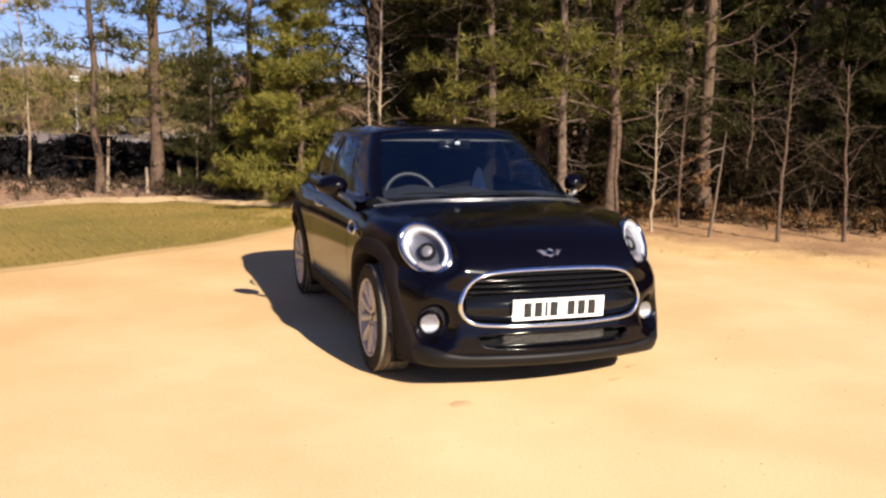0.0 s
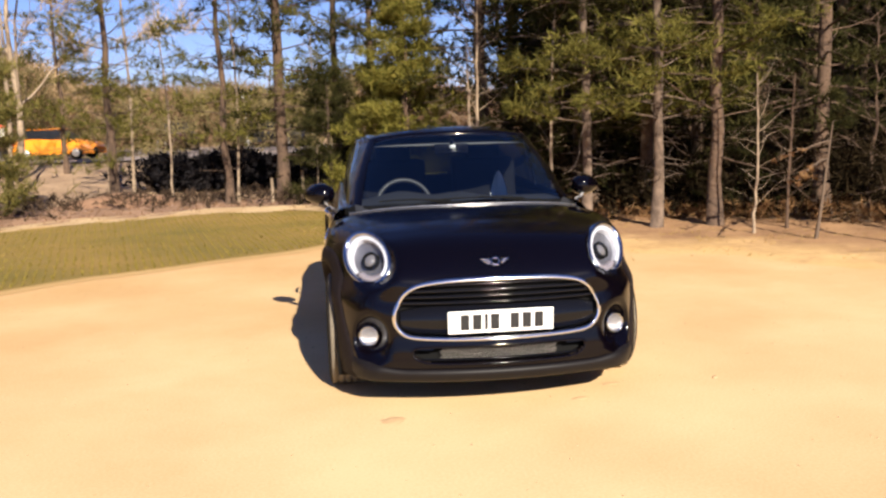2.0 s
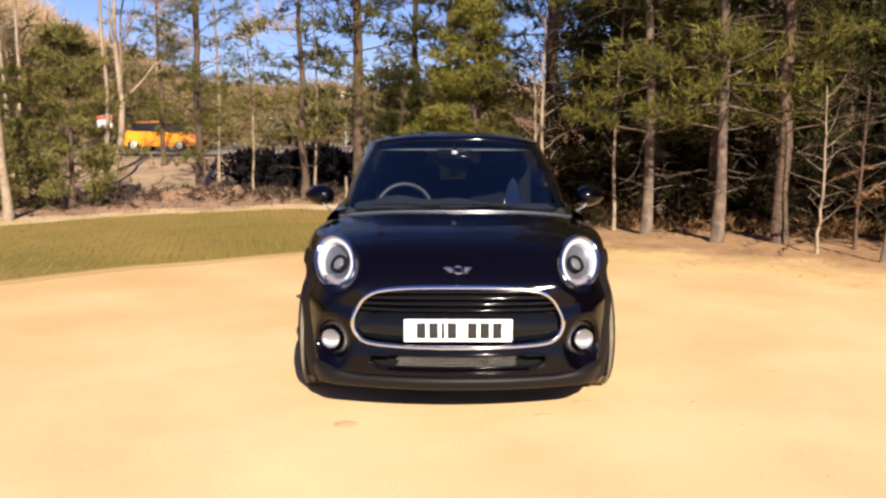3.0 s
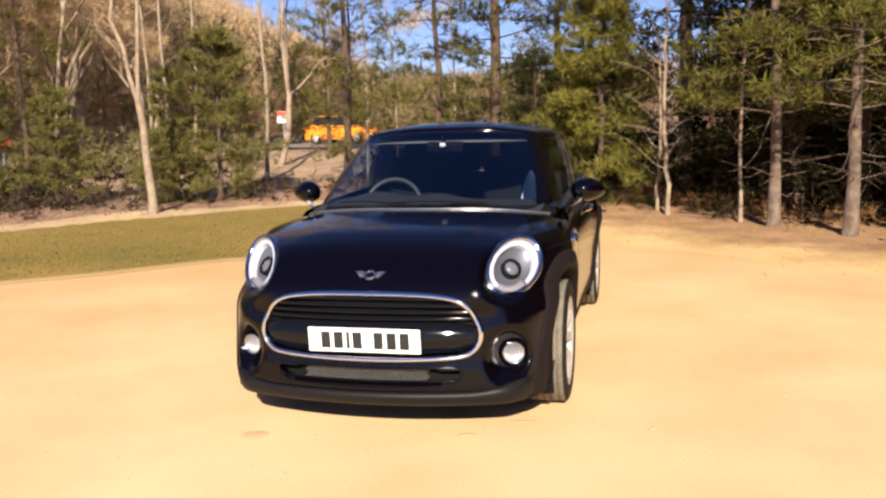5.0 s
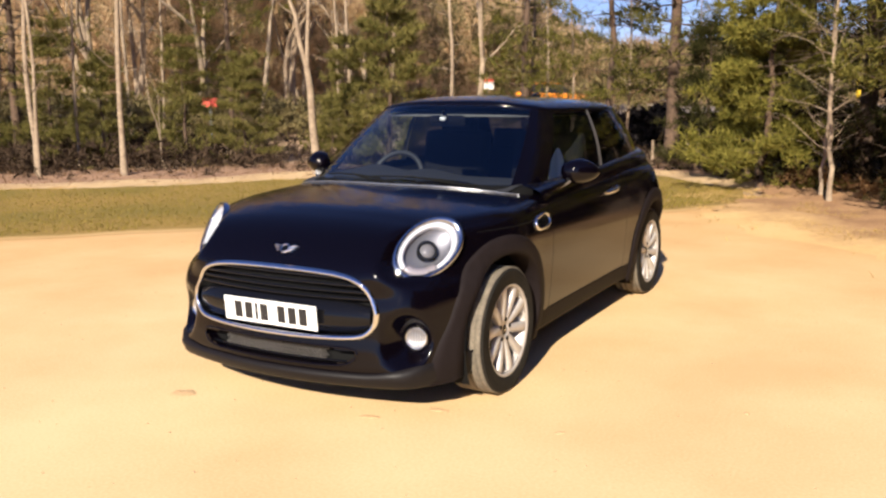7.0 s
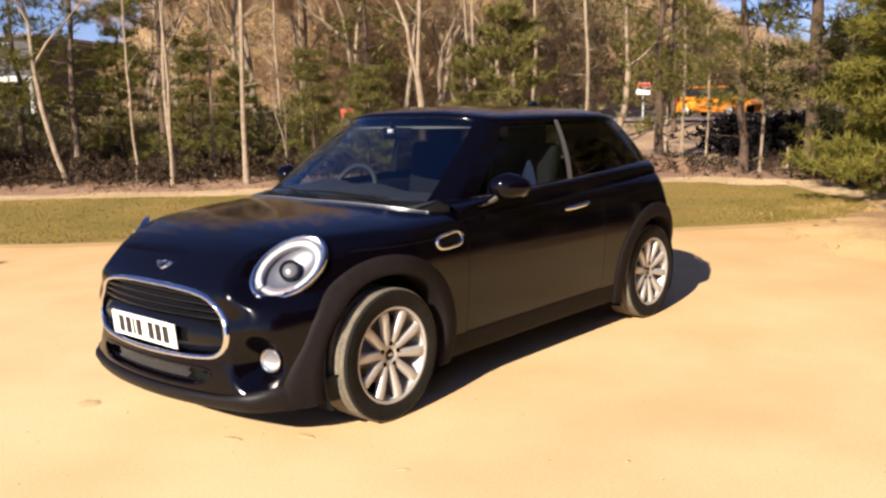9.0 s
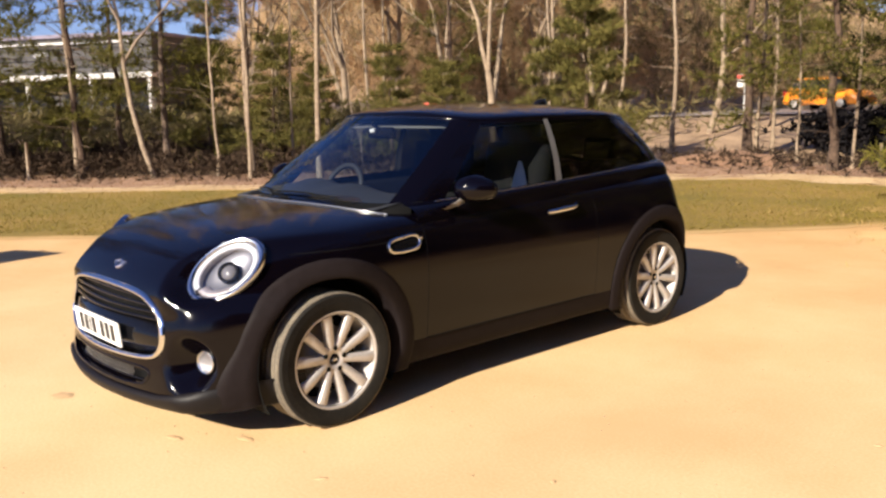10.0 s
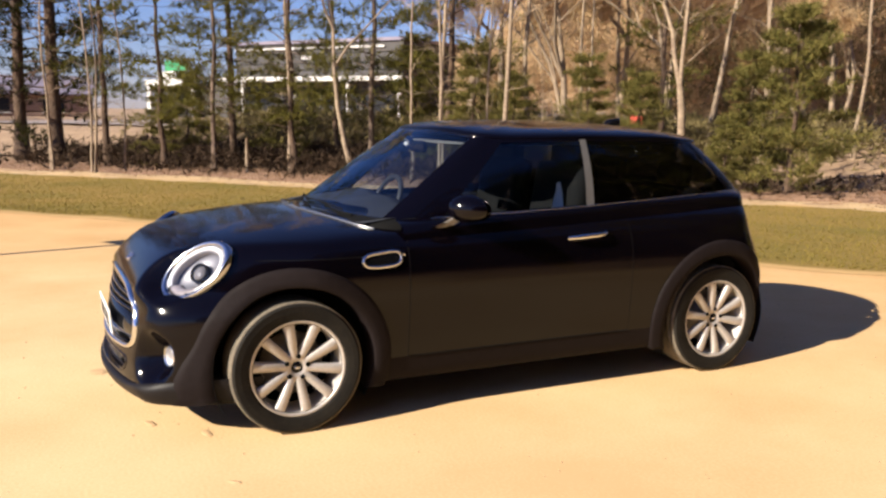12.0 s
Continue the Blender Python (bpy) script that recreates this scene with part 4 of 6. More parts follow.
for s in (1, -1):
    seat = inner("front_seat", (0.5, 0.5, 0.16), (s * 0.34, 0.2, 0.52), (6, 0, 0), 0.05, label="dark cloth front seat")
    inner("seat_back", (0.48, 0.13, 0.60), (0, 0.28, 0.34), (-16, 0, 0), 0.05, parent=seat)
    inner("headrest", (0.26, 0.09, 0.17), (0, 0.37, 0.655), (-12, 0, 0), 0.035, parent=seat)
    bol = Soup().grid([[Vector((w * u, y + 0.02 * abs(u), z)) for u in np.linspace(-1, 1, 7)] for z, w, y in ((0.24, 0.075, 0.215), (0.34, 0.07, 0.235), (0.42, 0.055, 0.25), (0.49, 0.034, 0.262), (0.54, 0.008, 0.27))])
    # left seat only: the sun on its bolster is put into the cloth's colour
    if s > 0:
        b = part("seat_bolster", bol.got(), LIT_PALE, seat, "sunlit pale grey seat bolster")
        b.location = (s * 0.1, -0.05, 0.0)
inner("rear_bench", (1.16, 0.48, 0.16), (0, 0.92, 0.55), (5, 0, 0), 0.05)
inner("rear_backrest", (1.16, 0.14, 0.52), (0, 1.22, 0.78), (-14, 0, 0), 0.05)
for x in (-0.32, 0.32):
    inner("rear_headrest", (0.24, 0.09, 0.16), (x, 1.29, 1.09), (-10, 0, 0), 0.03)
inner("rear_view_mirror", (0.23, 0.03, 0.065), (0, -0.30, 1.27), (12, 0, 0), 0.012, mat=GLOSS)
# small pale box added for the bright highlight at the mirror
inner("mirror_sensor", (0.035, 0.02, 0.022), (0.0, -0.36, 1.285), (12, 0, 0), 0.005, mat=LIT_PALE, label="small pale box for the highlight behind the windscreen")
part("mirror_stalk", Soup().tube([(0, -0.36, 1.33), (0, -0.31, 1.28)], 0.012, 6).got(), MATT, car)
rows = []
for f, dz in ((1.0, -0.02), (0.9, 0.0), (0.6, 0.03), (0.3, 0.04), (0.0, 0.045)):
    rows.append([Vector((p[0] * f * 0.97, 0.62 + (p[1] - 0.62) * f * 0.97, 1.315 + dz)) for p in (ring(ROOF, u) for u in np.linspace(-10, 10, 48))])
part("headlining", Soup().grid(rows).got(), material("headlining_cloth", (0.16, 0.155, 0.15), 0.9, spots=(0.13, 0.13, 0.125), scale=60, fine=300), car)
# the car stands a little askew to the yard
car.matrix_basis = pose(0, -1.99, 0) @ pose(0, 0, 0, 0, 0, 0.6) @ pose(0, 1.99, 0)
# underside
part("underbody", Soup().box((1.3, 3.2, 0.1), (0, -0.05, 0.24), bevel=0.02).got(), MATT, car)


# ---- ground ----
LAWN_NEAR = [(-30, -21), (-14, -7.5), (-9.4, -2.7), (-7.5, -0.9), (-6.0, 0.5), (-5.0, 1.6), (-4.25, 2.25), (-3.45, 3.1), (-2.6, 3.8), (-1.9, 4.3), (-1.15, 4.95), (-0.4, 5.9), (-0.05, 6.7), (0.05, 7.3)]
LAWN_FAR = [(-34, -18), (-18.5, -4.2), (-15.6, -1.5), (-12.0, 1.95), (-9.6, 3.95), (-8.3, 5.3), (-7.4, 6.6), (-6.3, 8.1), (-5.1, 9.3), (-3.1, 10.4), (-1.4, 10.2), (0.0, 8.7)]
WOOD_EDGE = [(0.1, 8.4), (1.2, 7.4), (2.5, 5.9), (3.6, 5.1), (4.6, 4.2), (5.5, 3.1), (6.4, 2.1), (9.0, -1.5), (13, -8), (17, -18), (22, -36)]


def walk_line(pts, step):
    """Points every step metres along a bent line."""
    out = []
    for a, b in zip(pts, pts[1:]):
        a, b = np.array(a, float), np.array(b, float)
        n = max(1, int(np.linalg.norm(b - a) / step))
        out += [a + (b - a) * i / n for i in range(n)]
    return out + [np.array(pts[-1], float)]


EDGE = np.array(walk_line(LAWN_FAR + WOOD_EDGE, 0.5))
RIM = EDGE[1:] - EDGE[:-1]


def outside(x, y):
    """Metres beyond the edge of the open yard (below zero inside it)."""
    p = np.array([x, y])
    d = EDGE - p
    i = int(np.argmin((d**2).sum(1)))
    j = min(i, len(RIM) - 1)
    e, r = EDGE[i], RIM[j]
    side = r[0] * (p[1] - e[1]) - r[1] * (p[0] - e[0])
    return math.copysign(math.sqrt((d[i] ** 2).sum()), side)


def height(x, y):
    """The lie of the land: a level yard, and a low bank behind the trees to the north-west."""
    d = outside(x, y)
    h = 0.1 * float(smoothstep(-1.0, 2.0, d))
    west = float(smoothstep(2.0, -3.0, x - 0.12 * y))
    h += west * 0.62 * float(smoothstep(4.0, 15.0, d))
    h += (1 - west) * 0.25 * float(smoothstep(0.5, 5.0, d))
    r = math.hypot(x, y)
    if r > 36:
        a = math.degrees(math.atan2(y, x))
        side = float(smoothstep(20, 60, a)) * float(smoothstep(157, 146, a))
        h += side * float(smoothstep(36, 80, r)) * (2.4 + 7.6 * float(smoothstep(108, 124, a)))
    if d > 0.3:
        h += 0.05 * noise.noise(Vector((x * 0.6, y * 0.6, 0)))
    return h


def sheet(name, xs, ys, mat, lift=0.0):
    rows = [[Vector((x, y, height(x, y) + lift)) for y in ys] for x in xs]
    ob = part(name, Soup().grid(rows).got(), mat)
    return tagged(ob, kind="structure")


def spread(a, b, n, far):
    inner = np.linspace(a, b, n)
    out = np.geomspace(1.0, far, 14)
    return np.concatenate([a - out[::-1], inner, b + out])


ground = sheet("ground", np.unique(np.concatenate([spread(-26, 14, 80, 900), np.arange(-90, 50, 4.0)])), np.unique(np.concatenate([spread(-14, 34, 96, 900), np.arange(36, 96, 4.0)])), LITTER, -0.03)
tagged(ground, "brown leaf litter on the woodland floor", "ground")


def ribbon(name, left, right, mat, lift, label, n=90, wobble=0.12, across=8, fade=None):
    """A ground cover between two bent lines, with uneven edges."""
    a, b = np.array(walk_line(left, 0.2)), np.array(walk_line(right, 0.2))
    rows, cov = [], []
    for k in range(n + 1):
        p = a[int(k / n * (len(a) - 1))]
        q = b[int(k / n * (len(b) - 1))]
        p = p + wobble * np.array([noise.noise(Vector((*p, 3))), noise.noise(Vector((*p, 9)))])
        row = []
        for j in range(across + 1):
            c = p + (q - p) * j / across
            row.append(Vector((c[0], c[1], height(*c) + lift)))
            if fade:
                w = float(np.linalg.norm(q - p))
                cov.append(fade(w * j / across, w * (1 - j / across)))
        rows.append(row)
    ob = part(name, Soup().grid(rows).got(), mat)
    if fade:
        ob.data.attributes.new("cover", "FLOAT", "POINT").data.foreach_set("value", cov)
    return tagged(ob, label, "ground", kind="structure")


def offset_line(pts, far):
    """A bent line moved to its left."""
    p = np.array(walk_line(pts, 0.5))
    t = np.gradient(p, axis=0)
    n = np.stack([-t[:, 1], t[:, 0]], 1)
    for _ in range(12):
        n[1:-1] = (n[:-2] + n[1:-1] + n[2:]) / 3
    n /= np.linalg.norm(n, axis=1, keepdims=True)
    return [tuple(q) for q in p + n * far]


spots_x, spots_y = np.arange(-40, 26.01, 0.6), np.arange(-44, 13.01, 0.6)
inside = [[outside(x, y) < 0.55 for y in spots_y] for x in spots_x]
index, verts, faces = {}, [], []
for i in range(len(spots_x) - 1):
    for j in range(len(spots_y) - 1):
        if all(inside[a][b] for a, b in ((i, j), (i + 1, j), (i + 1, j + 1), (i, j + 1))):
            face = []
            for a, b in ((i, j), (i + 1, j), (i + 1, j + 1), (i, j + 1)):
                if (a, b) not in index:
                    index[a, b] = len(verts)
                    verts.append((spots_x[a], spots_y[b], 0.0))
                face.append(index[a, b])
            faces.append(face)
yard = part("yard", (verts, faces), SAND)
tagged(yard, "pale yellow compacted sand and gravel yard", "ground", kind="structure")
lawn = ribbon("lawn", offset_line(LAWN_NEAR, -0.25), offset_line(LAWN_FAR, 0.05), TURF, 0.004, "short green and straw-coloured lawn", n=260, across=36, fade=lambda near, far: min(1.3, 2.2 * near, 0.3 + 2.5 * far))


verge = ribbon("verge", offset_line(LAWN_FAR, -0.1), offset_line(LAWN_FAR, 0.55), PATH_SOIL, 0.008, "bare pale soil strip along the lawn", n=150, wobble=0.2, across=3)
litter_strip = ribbon("litter_strip", offset_line(LAWN_FAR, 0.4), offset_line(LAWN_FAR, 2.6), RED_LITTER, 0.004, "reddish-brown leaf litter strip before the trees", n=150, wobble=0.5, across=6)
road = ribbon("road", offset_line(LAWN_FAR, 15.0), offset_line(LAWN_FAR, 33.0), TARMAC, 0.03, "sunlit grey access road behind the trees", n=120, wobble=0.0, across=6)
strip = ribbon("wood_margin", offset_line(WOOD_EDGE, -2.8), offset_line(WOOD_EDGE, 0.9), MARGIN, 0.0, "sandy margin with dead grass and litter along the wood", n=240, wobble=0.5, across=24, fade=lambda near, far: -0.15 + 1.5 * near / max(near + far, 0.1))
bm = bmesh.new()
bm.from_mesh(strip.data)
on_grass = [f for f in bm.faces if f.calc_center_median().x < 0.3 + 0.3 * noise.noise(f.calc_center_median() * 1.5)]
bmesh.ops.delete(bm, geom=on_grass, context="FACES")
bm.to_mesh(strip.data)
bm.free()
for v in strip.data.vertices:
    d = outside(v.co.x, v.co.y)
    rise = float(smoothstep(-2.7, -1.2, d))
    v.co.z += -0.012 + 0.03 * rise + 0.035 * rise * max(0.0, noise.noise(Vector((v.co.x * 1.4, v.co.y * 1.4, 7)))) + 0.018 * rise * noise.noise(Vector((v.co.x * 5, v.co.y * 5, 2)))


def blades(where, count, tall, wide, rng, lean=0.4):
    """Blades of grass at points given by a function."""
    tris = []
    while len(tris) < count:
        q = where(rng)
        if q is None:
            continue
        x, y = q
        z = height(x, y)
        a, h = rng.uniform(0, 6.3), tall * rng.uniform(0.5, 1.3)
        c, s = math.cos(a) * wide, math.sin(a) * wide
        tris.append(((x - c, y - s, z), (x + c, y + s, z), (x + rng.gauss(0, lean) * h, y + rng.gauss(0, lean) * h, z + h)))
    return np.array(tris)


near_line, far_line = np.array(walk_line(LAWN_NEAR, 0.1)), np.array(walk_line(LAWN_FAR, 0.1))


def on_lawn(rng):
    k = rng.uniform(0.42, 1)
    p, q = near_line[int(k * (len(near_line) - 1))], far_line[int(k * (len(far_line) - 1))]
    f = rng.random() ** 1.4
    c = p + (q - p) * f
    w = float(np.linalg.norm(q - p)) * min(f, 1 - f)
    return c if w > 0.5 * noise.noise(Vector((c[0] * 1.2, c[1] * 1.2, 6))) + 0.25 * rng.random() else None


rng = random.Random(11)
grass = part("grass", tri_mesh("grass", blades(on_lawn, 52000, 0.032, 0.007, rng, 0.7), GRASS))
tagged(grass, "short green grass blades with straw among them", "grass", kind="stuff")
edge_w = np.array(walk_line(WOOD_EDGE, 0.1))


def on_margin(rng):
    p = edge_w[int(rng.random() ** 1.5 * (len(edge_w) - 1))]
    d = rng.gauss(0.7, 0.55)
    return p + np.array([-0.66, -0.75]) * d if noise.noise(Vector((p[0] * 2.2, p[1] * 2.2, d * 2.5))) > 0.12 else None


dry = part("dry_grass", tri_mesh("dry_grass", blades(on_margin, 15000, 0.05, 0.005, rng, 0.9), STRAW))
tagged(dry, "straw-coloured dead grass along the wood's edge", "grass", kind="stuff")


def on_floor(rng):
    p = EDGE[rng.randint(30, len(EDGE) - 30)] + np.array([rng.gauss(0, 2.5), rng.gauss(0, 2.5)])
    return p if 0.3 < outside(*p) < 5 else None


leaves = part("fallen_leaves", tri_mesh("fallen_leaves", blades(on_floor, 16000, 0.03, 0.016, rng, 1.6), BRACKEN))
tagged(leaves, "fallen brown leaves under the trees", "leaves", kind="stuff")


def dirt_patch(x, y, a, b, turn):
    rows = []
    for f, z in ((1.0, 0.001), (0.8, 0.003), (0.5, 0.0045), (0.02, 0.005)):
        rows.append([Vector((x, y, 0)) + Matrix.Rotation(turn, 3, "Z") @ Vector((a * f * math.cos(k) * (1 + 0.25 * noise.noise(Vector((k * 2, x, y)))), b * f * math.sin(k) * (1 + 0.3 * noise.noise(Vector((k * 2, y, x)))), z)) for k in np.linspace(0, 2 * math.pi, 26, endpoint=False)])
    ob = part("dirt_patch", Soup().grid(rows, close_v=True).got(), DIRT)
    return tagged(ob, "small brown clod of trodden earth on the sand", "dirt", "clods on the sand")


DIRT = material("earth", (0.52, 0.33, 0.17), 0.95, spots=(0.6, 0.4, 0.21), scale=30, fine=160, bump=0.6, distance=0.005)
for x, y, a, b, w in ((-0.545, -2.01, 0.062, 0.05, 0.2), (0.43, -1.845, 0.05, 0.022, 0.3), (0.66, -1.625, 0.055, 0.022, 0.2), (1.25, -1.62, 0.03, 0.014, 0.9), (2.6, 0.2, 0.02, 0.012, 0.1), (1.9, -1.0, 0.018, 0.01, 2)):
    dirt_patch(x, y, a, b, w)


def on_yard(rng):
    x, y = rng.uniform(-5, 6), rng.uniform(-5, 6)
    return (x, y) if outside(x, y) < -0.5 else None


peb = []
for _ in range(1100):
    q = on_yard(rng)
    if q is None:
        continue
    r = rng.uniform(0.003, 0.0065)
    c = np.array([q[0], q[1], r * 0.3])
    a = rng.uniform(0, 6.3)
    ring_p = [c + np.array([math.cos(a + k * 1.57) * r * 1.3, math.sin(a + k * 1.57) * r, -r * 0.3]) for k in range(4)]
    top = c + np.array([0, 0, r * 0.6])
    peb += [(ring_p[k], ring_p[(k + 1) % 4], top) for k in range(4)]
gravel = part("gravel", tri_mesh("gravel", np.array(peb), material("pebble", (0.42, 0.28, 0.15), 0.9, spots=(0.24, 0.15, 0.08), scale=6, fine=40)))
tagged(gravel, "loose pale grit scattered on the sand", "gravel", kind="stuff")


# ---- trees ----
class Needles:
    """Sprays of needles, gathered and then built at once."""

    def __init__(self):
        self.rows = []

    def spray(self, at, way, size, width):
        self.rows.append((*at, *way, size, width))

    def built(self, name, count, seed, mat):
        r = np.random.RandomState(seed)
        q = np.repeat(np.array(self.rows), count, 0)
        n = len(q)
        at, way, size, width = q[:, :3], q[:, 3:6], q[:, 6:7], q[:, 7:8]
        way = way / (np.linalg.norm(way, axis=1, keepdims=True) + 1e-9)
        d = r.randn(n, 3)
        d = d / np.linalg.norm(d, axis=1, keepdims=True) * 0.9 + way * 0.75
        d /= np.linalg.norm(d, axis=1, keepdims=True)
        side = np.cross(d, r.randn(n, 3))
        side = side / (np.linalg.norm(side, axis=1, keepdims=True) + 1e-9) * width
        a = at + way * r.uniform(-0.6, 0.35, (n, 1)) * size
        return tri_mesh(name, np.stack([a - side, a + side, a + d * size * r.uniform(0.6, 1.1, (n, 1))], 1), mat)


def limb(S, start, way, length, radius, rng, droop=0.0, bend=0.25, n=5, sides=5):
    """A curved, tapering branch. Returns its points."""
    p, d = Vector(start), Vector(way).normalized()
    pts = [p.copy()]
    for i in range(n):
        d = (d + Vector((rng.gauss(0, bend), rng.gauss(0, bend), rng.gauss(0, bend) - droop)) * 0.5).normalized()
        p = p + d * length / n
        pts.append(p.copy())
    S.tube(pts, [radius * (1 - 0.8 * i / n) for i in range(n + 1)], sides, cap=False)
    return pts


def pine_meshes(seed, tall, trunk, first, dead, reach_out, tufts, leaves, size=0.15, count=13, width=0.008, every=0.34, cone=False):
    """A pine: trunk with bare snags below, boughs with needle sprays above."""
    rng = random.Random(seed)
    wood, crown = Soup(), Needles()
    path, lean = [], Vector((rng.gauss(0, 0.018), rng.gauss(0, 0.018), 0))
    for i in range(13):
        h = tall * i / 12
        path.append(Vector((lean.x * h + rng.gauss(0, 0.025) * (i > 0), lean.y * h + rng.gauss(0, 0.025) * (i > 0), h - 0.12 * (i == 0))))
    wood.tube(path, [trunk * (1.4 if i == 0 else 1.0) * (1 - 0.85 * i / 12) for i in range(13)], 9)

    def at(h):
        i = min(int(h / tall * 12), 11)
        f = h / tall * 12 - i
        return path[i] * (1 - f) + path[i + 1] * f

    for _ in range(dead):
        h, a = rng.uniform(0.5, max(first + 1.5, 3.4)), rng.uniform(0, 6.3)
        pts = limb(wood, at(h), (math.cos(a), math.sin(a), rng.uniform(-0.15, 0.35)), rng.uniform(0.4, 1.5), trunk * 0.14, rng, 0.05, 0.4, 6, 4)
        for _ in range(3):
            k = rng.randint(2, 5)
            limb(wood, pts[k], (math.cos(a + rng.gauss(0, 0.8)), math.sin(a + rng.gauss(0, 0.8)), rng.uniform(-0.3, 0.4)), rng.uniform(0.15, 0.5), trunk * 0.05, rng, 0.02, 0.4, 3, 3)
    h = first
    while h < tall - 0.15:
        f = (h - first) / (tall - first)
        a0 = rng.uniform(0, 6.3)
        low = h < 5.0
        for j in range(3 if low else 2):
            a = a0 + j * 2.1 + rng.gauss(0, 0.4)
            reach = reach_out * rng.uniform(0.6, 1.15) * ((1 - 0.85 * f) if cone else (0.5 + 0.5 * math.sin(math.pi * min(1, f * 0.9 + 0.2))))
            pts = limb(wood, at(h), (math.cos(a), math.sin(a), rng.uniform(-0.1, 0.3)), reach, trunk * 0.2 * (1 - 0.6 * f), rng, 0.02, 0.22, 6, 4)
            for k in range(2, 7):
                for _ in range(tufts if low else max(1, tufts // 2)):
                    b = a + rng.gauss(0, 0.9)
                    off = Vector((math.cos(b), math.sin(b), rng.uniform(-0.25, 0.5))) * rng.uniform(0.03, 0.3 if cone else 0.36)
                    crown.spray(pts[k] + off, off + Vector((0, 0, 0.12)), size * rng.uniform(0.8, 1.3) * (1 if low else 1.4), width * (1 if low else 2.0))
        h += every * rng.uniform(0.6, 1.4) * (1 if low else 1.8)
    return wood, crown.built("crown", count, seed, leaves)


def bare_meshes(seed, tall, trunk, forks=1, twigs=3, haze=0, haze_mat=None, depth=4):
    """A bare birch or oak: stems that fork and fork again, with fine twigs."""
    rng = random.Random(seed)
    wood, fine = Soup(), []

    def grow(p, d, length, r, level):
        pts = limb(wood, p, d, length, r, rng, -0.02, 0.26 if level == 0 else 0.32, 7 if level < 2 else 4, (8, 6, 4, 3, 3)[min(level, 4)])
        if level >= 2 and haze:
            for _ in range(haze):
                k = rng.randint(1, len(pts) - 1)
                fine.append((pts[k], (pts[k] - pts[k - 1])))
        if level >= depth or r < 0.003:
            return
        for _ in range(4 if level == 0 else twigs):
            k = rng.randint(2, len(pts) - 1)
            a = rng.uniform(0, 6.3)
            way = (pts[k] - pts[k - 1]).normalized() + Vector((math.cos(a), math.sin(a), rng.uniform(-0.1, 0.4))) * rng.uniform(0.45, 0.9)
            grow(pts[k], way, length * rng.uniform(0.42, 0.68), max(r * rng.uniform(0.35, 0.55), 0.004), level + 1)

    base = Vector((0, 0, -0.12))
    for i in range(forks):
        grow(base, (rng.gauss(0, 0.07), rng.gauss(0, 0.07), 1), tall * rng.uniform(0.75, 1), trunk * (1 if i == 0 else 0.75), 0)
    if not haze:
        return wood, None
    N = Needles()
    for p, d in fine:
        N.spray(p, d + Vector((0, 0, 0.15)), rng.uniform(0.3, 0.75), 0.011)
    return wood, N.built("crown", 9, seed, haze_mat)


def fork_meshes(seed):
    """A birch whose one leaning stem parts in two."""
    rng = random.Random(seed)
    wood = Soup()
    foot = [Vector(p) for p in ((0, 0, -0.12), (-0.02, 0, 0.4), (-0.06, 0.01, 0.9), (-0.08, 0.0, 1.5), (-0.13, 0.02, 1.9))]
    wood.tube(foot, [0.1, 0.075, 0.068, 0.064, 0.058], 8, cap=False)
    for dx, dy, top, r in ((-0.3, 0.05, 3.6, 0.045), (0.09, -0.03, 4.2, 0.042)):
        stem = [foot[-1] - Vector((0, 0, 0.03))]
        for k in range(1, 9):
            stem.append(foot[-1] + Vector((dx * min(1, k / 3) * 1.0 + rng.gauss(0, 0.025), dy * k / 2 + rng.gauss(0, 0.02), top * k / 8)))
        wood.tube(stem, [r * (1 - 0.75 * k / 8) for k in range(9)], 7, cap=False)
        for k in range(2, 8):
            for _ in range(2):
                a = rng.uniform(0, 6.3)
                pts = limb(wood, stem[k], (math.cos(a), math.sin(a), rng.uniform(0.2, 0.9)), rng.uniform(0.5, 1.2), 0.011, rng, 0, 0.3, 5, 4)
                for _ in range(3):
                    b = rng.uniform(0, 6.3)
                    limb(wood, pts[rng.randint(1, 4)], (math.cos(b), math.sin(b), 0.4), rng.uniform(0.2, 0.5), 0.005, rng, 0, 0.3, 3, 3)
    return wood, None


KINDS = {}


def tree_kind(key, name, label, group, made, bark):
    wood, crown = made
    KINDS[key] = dict(name=name, label=label, group=group, wood=mesh_of("trunk", *wood.got(), bark), crown=crown)


def plant(key, x, y, turn=None, scale=1.0):
    k = KINDS[key]
    turn = random.uniform(0, 360) if turn is None else turn
    if "first" not in k:
        ob = k["first"] = new(k["name"])
        part("trunk", k["wood"], parent=ob)
        if k["crown"]:
            part("crown", k["crown"], parent=ob)
        tagged(ob, k["label"], "tree", k["group"])
    else:
        ob = copy_thing(k["first"], Matrix.Identity(4))
    ob.matrix_basis = pose(x, y, height(x, y) - 0.03, 0, 0, turn) @ Matrix.Diagonal((scale, scale, scale, 1))
    return ob


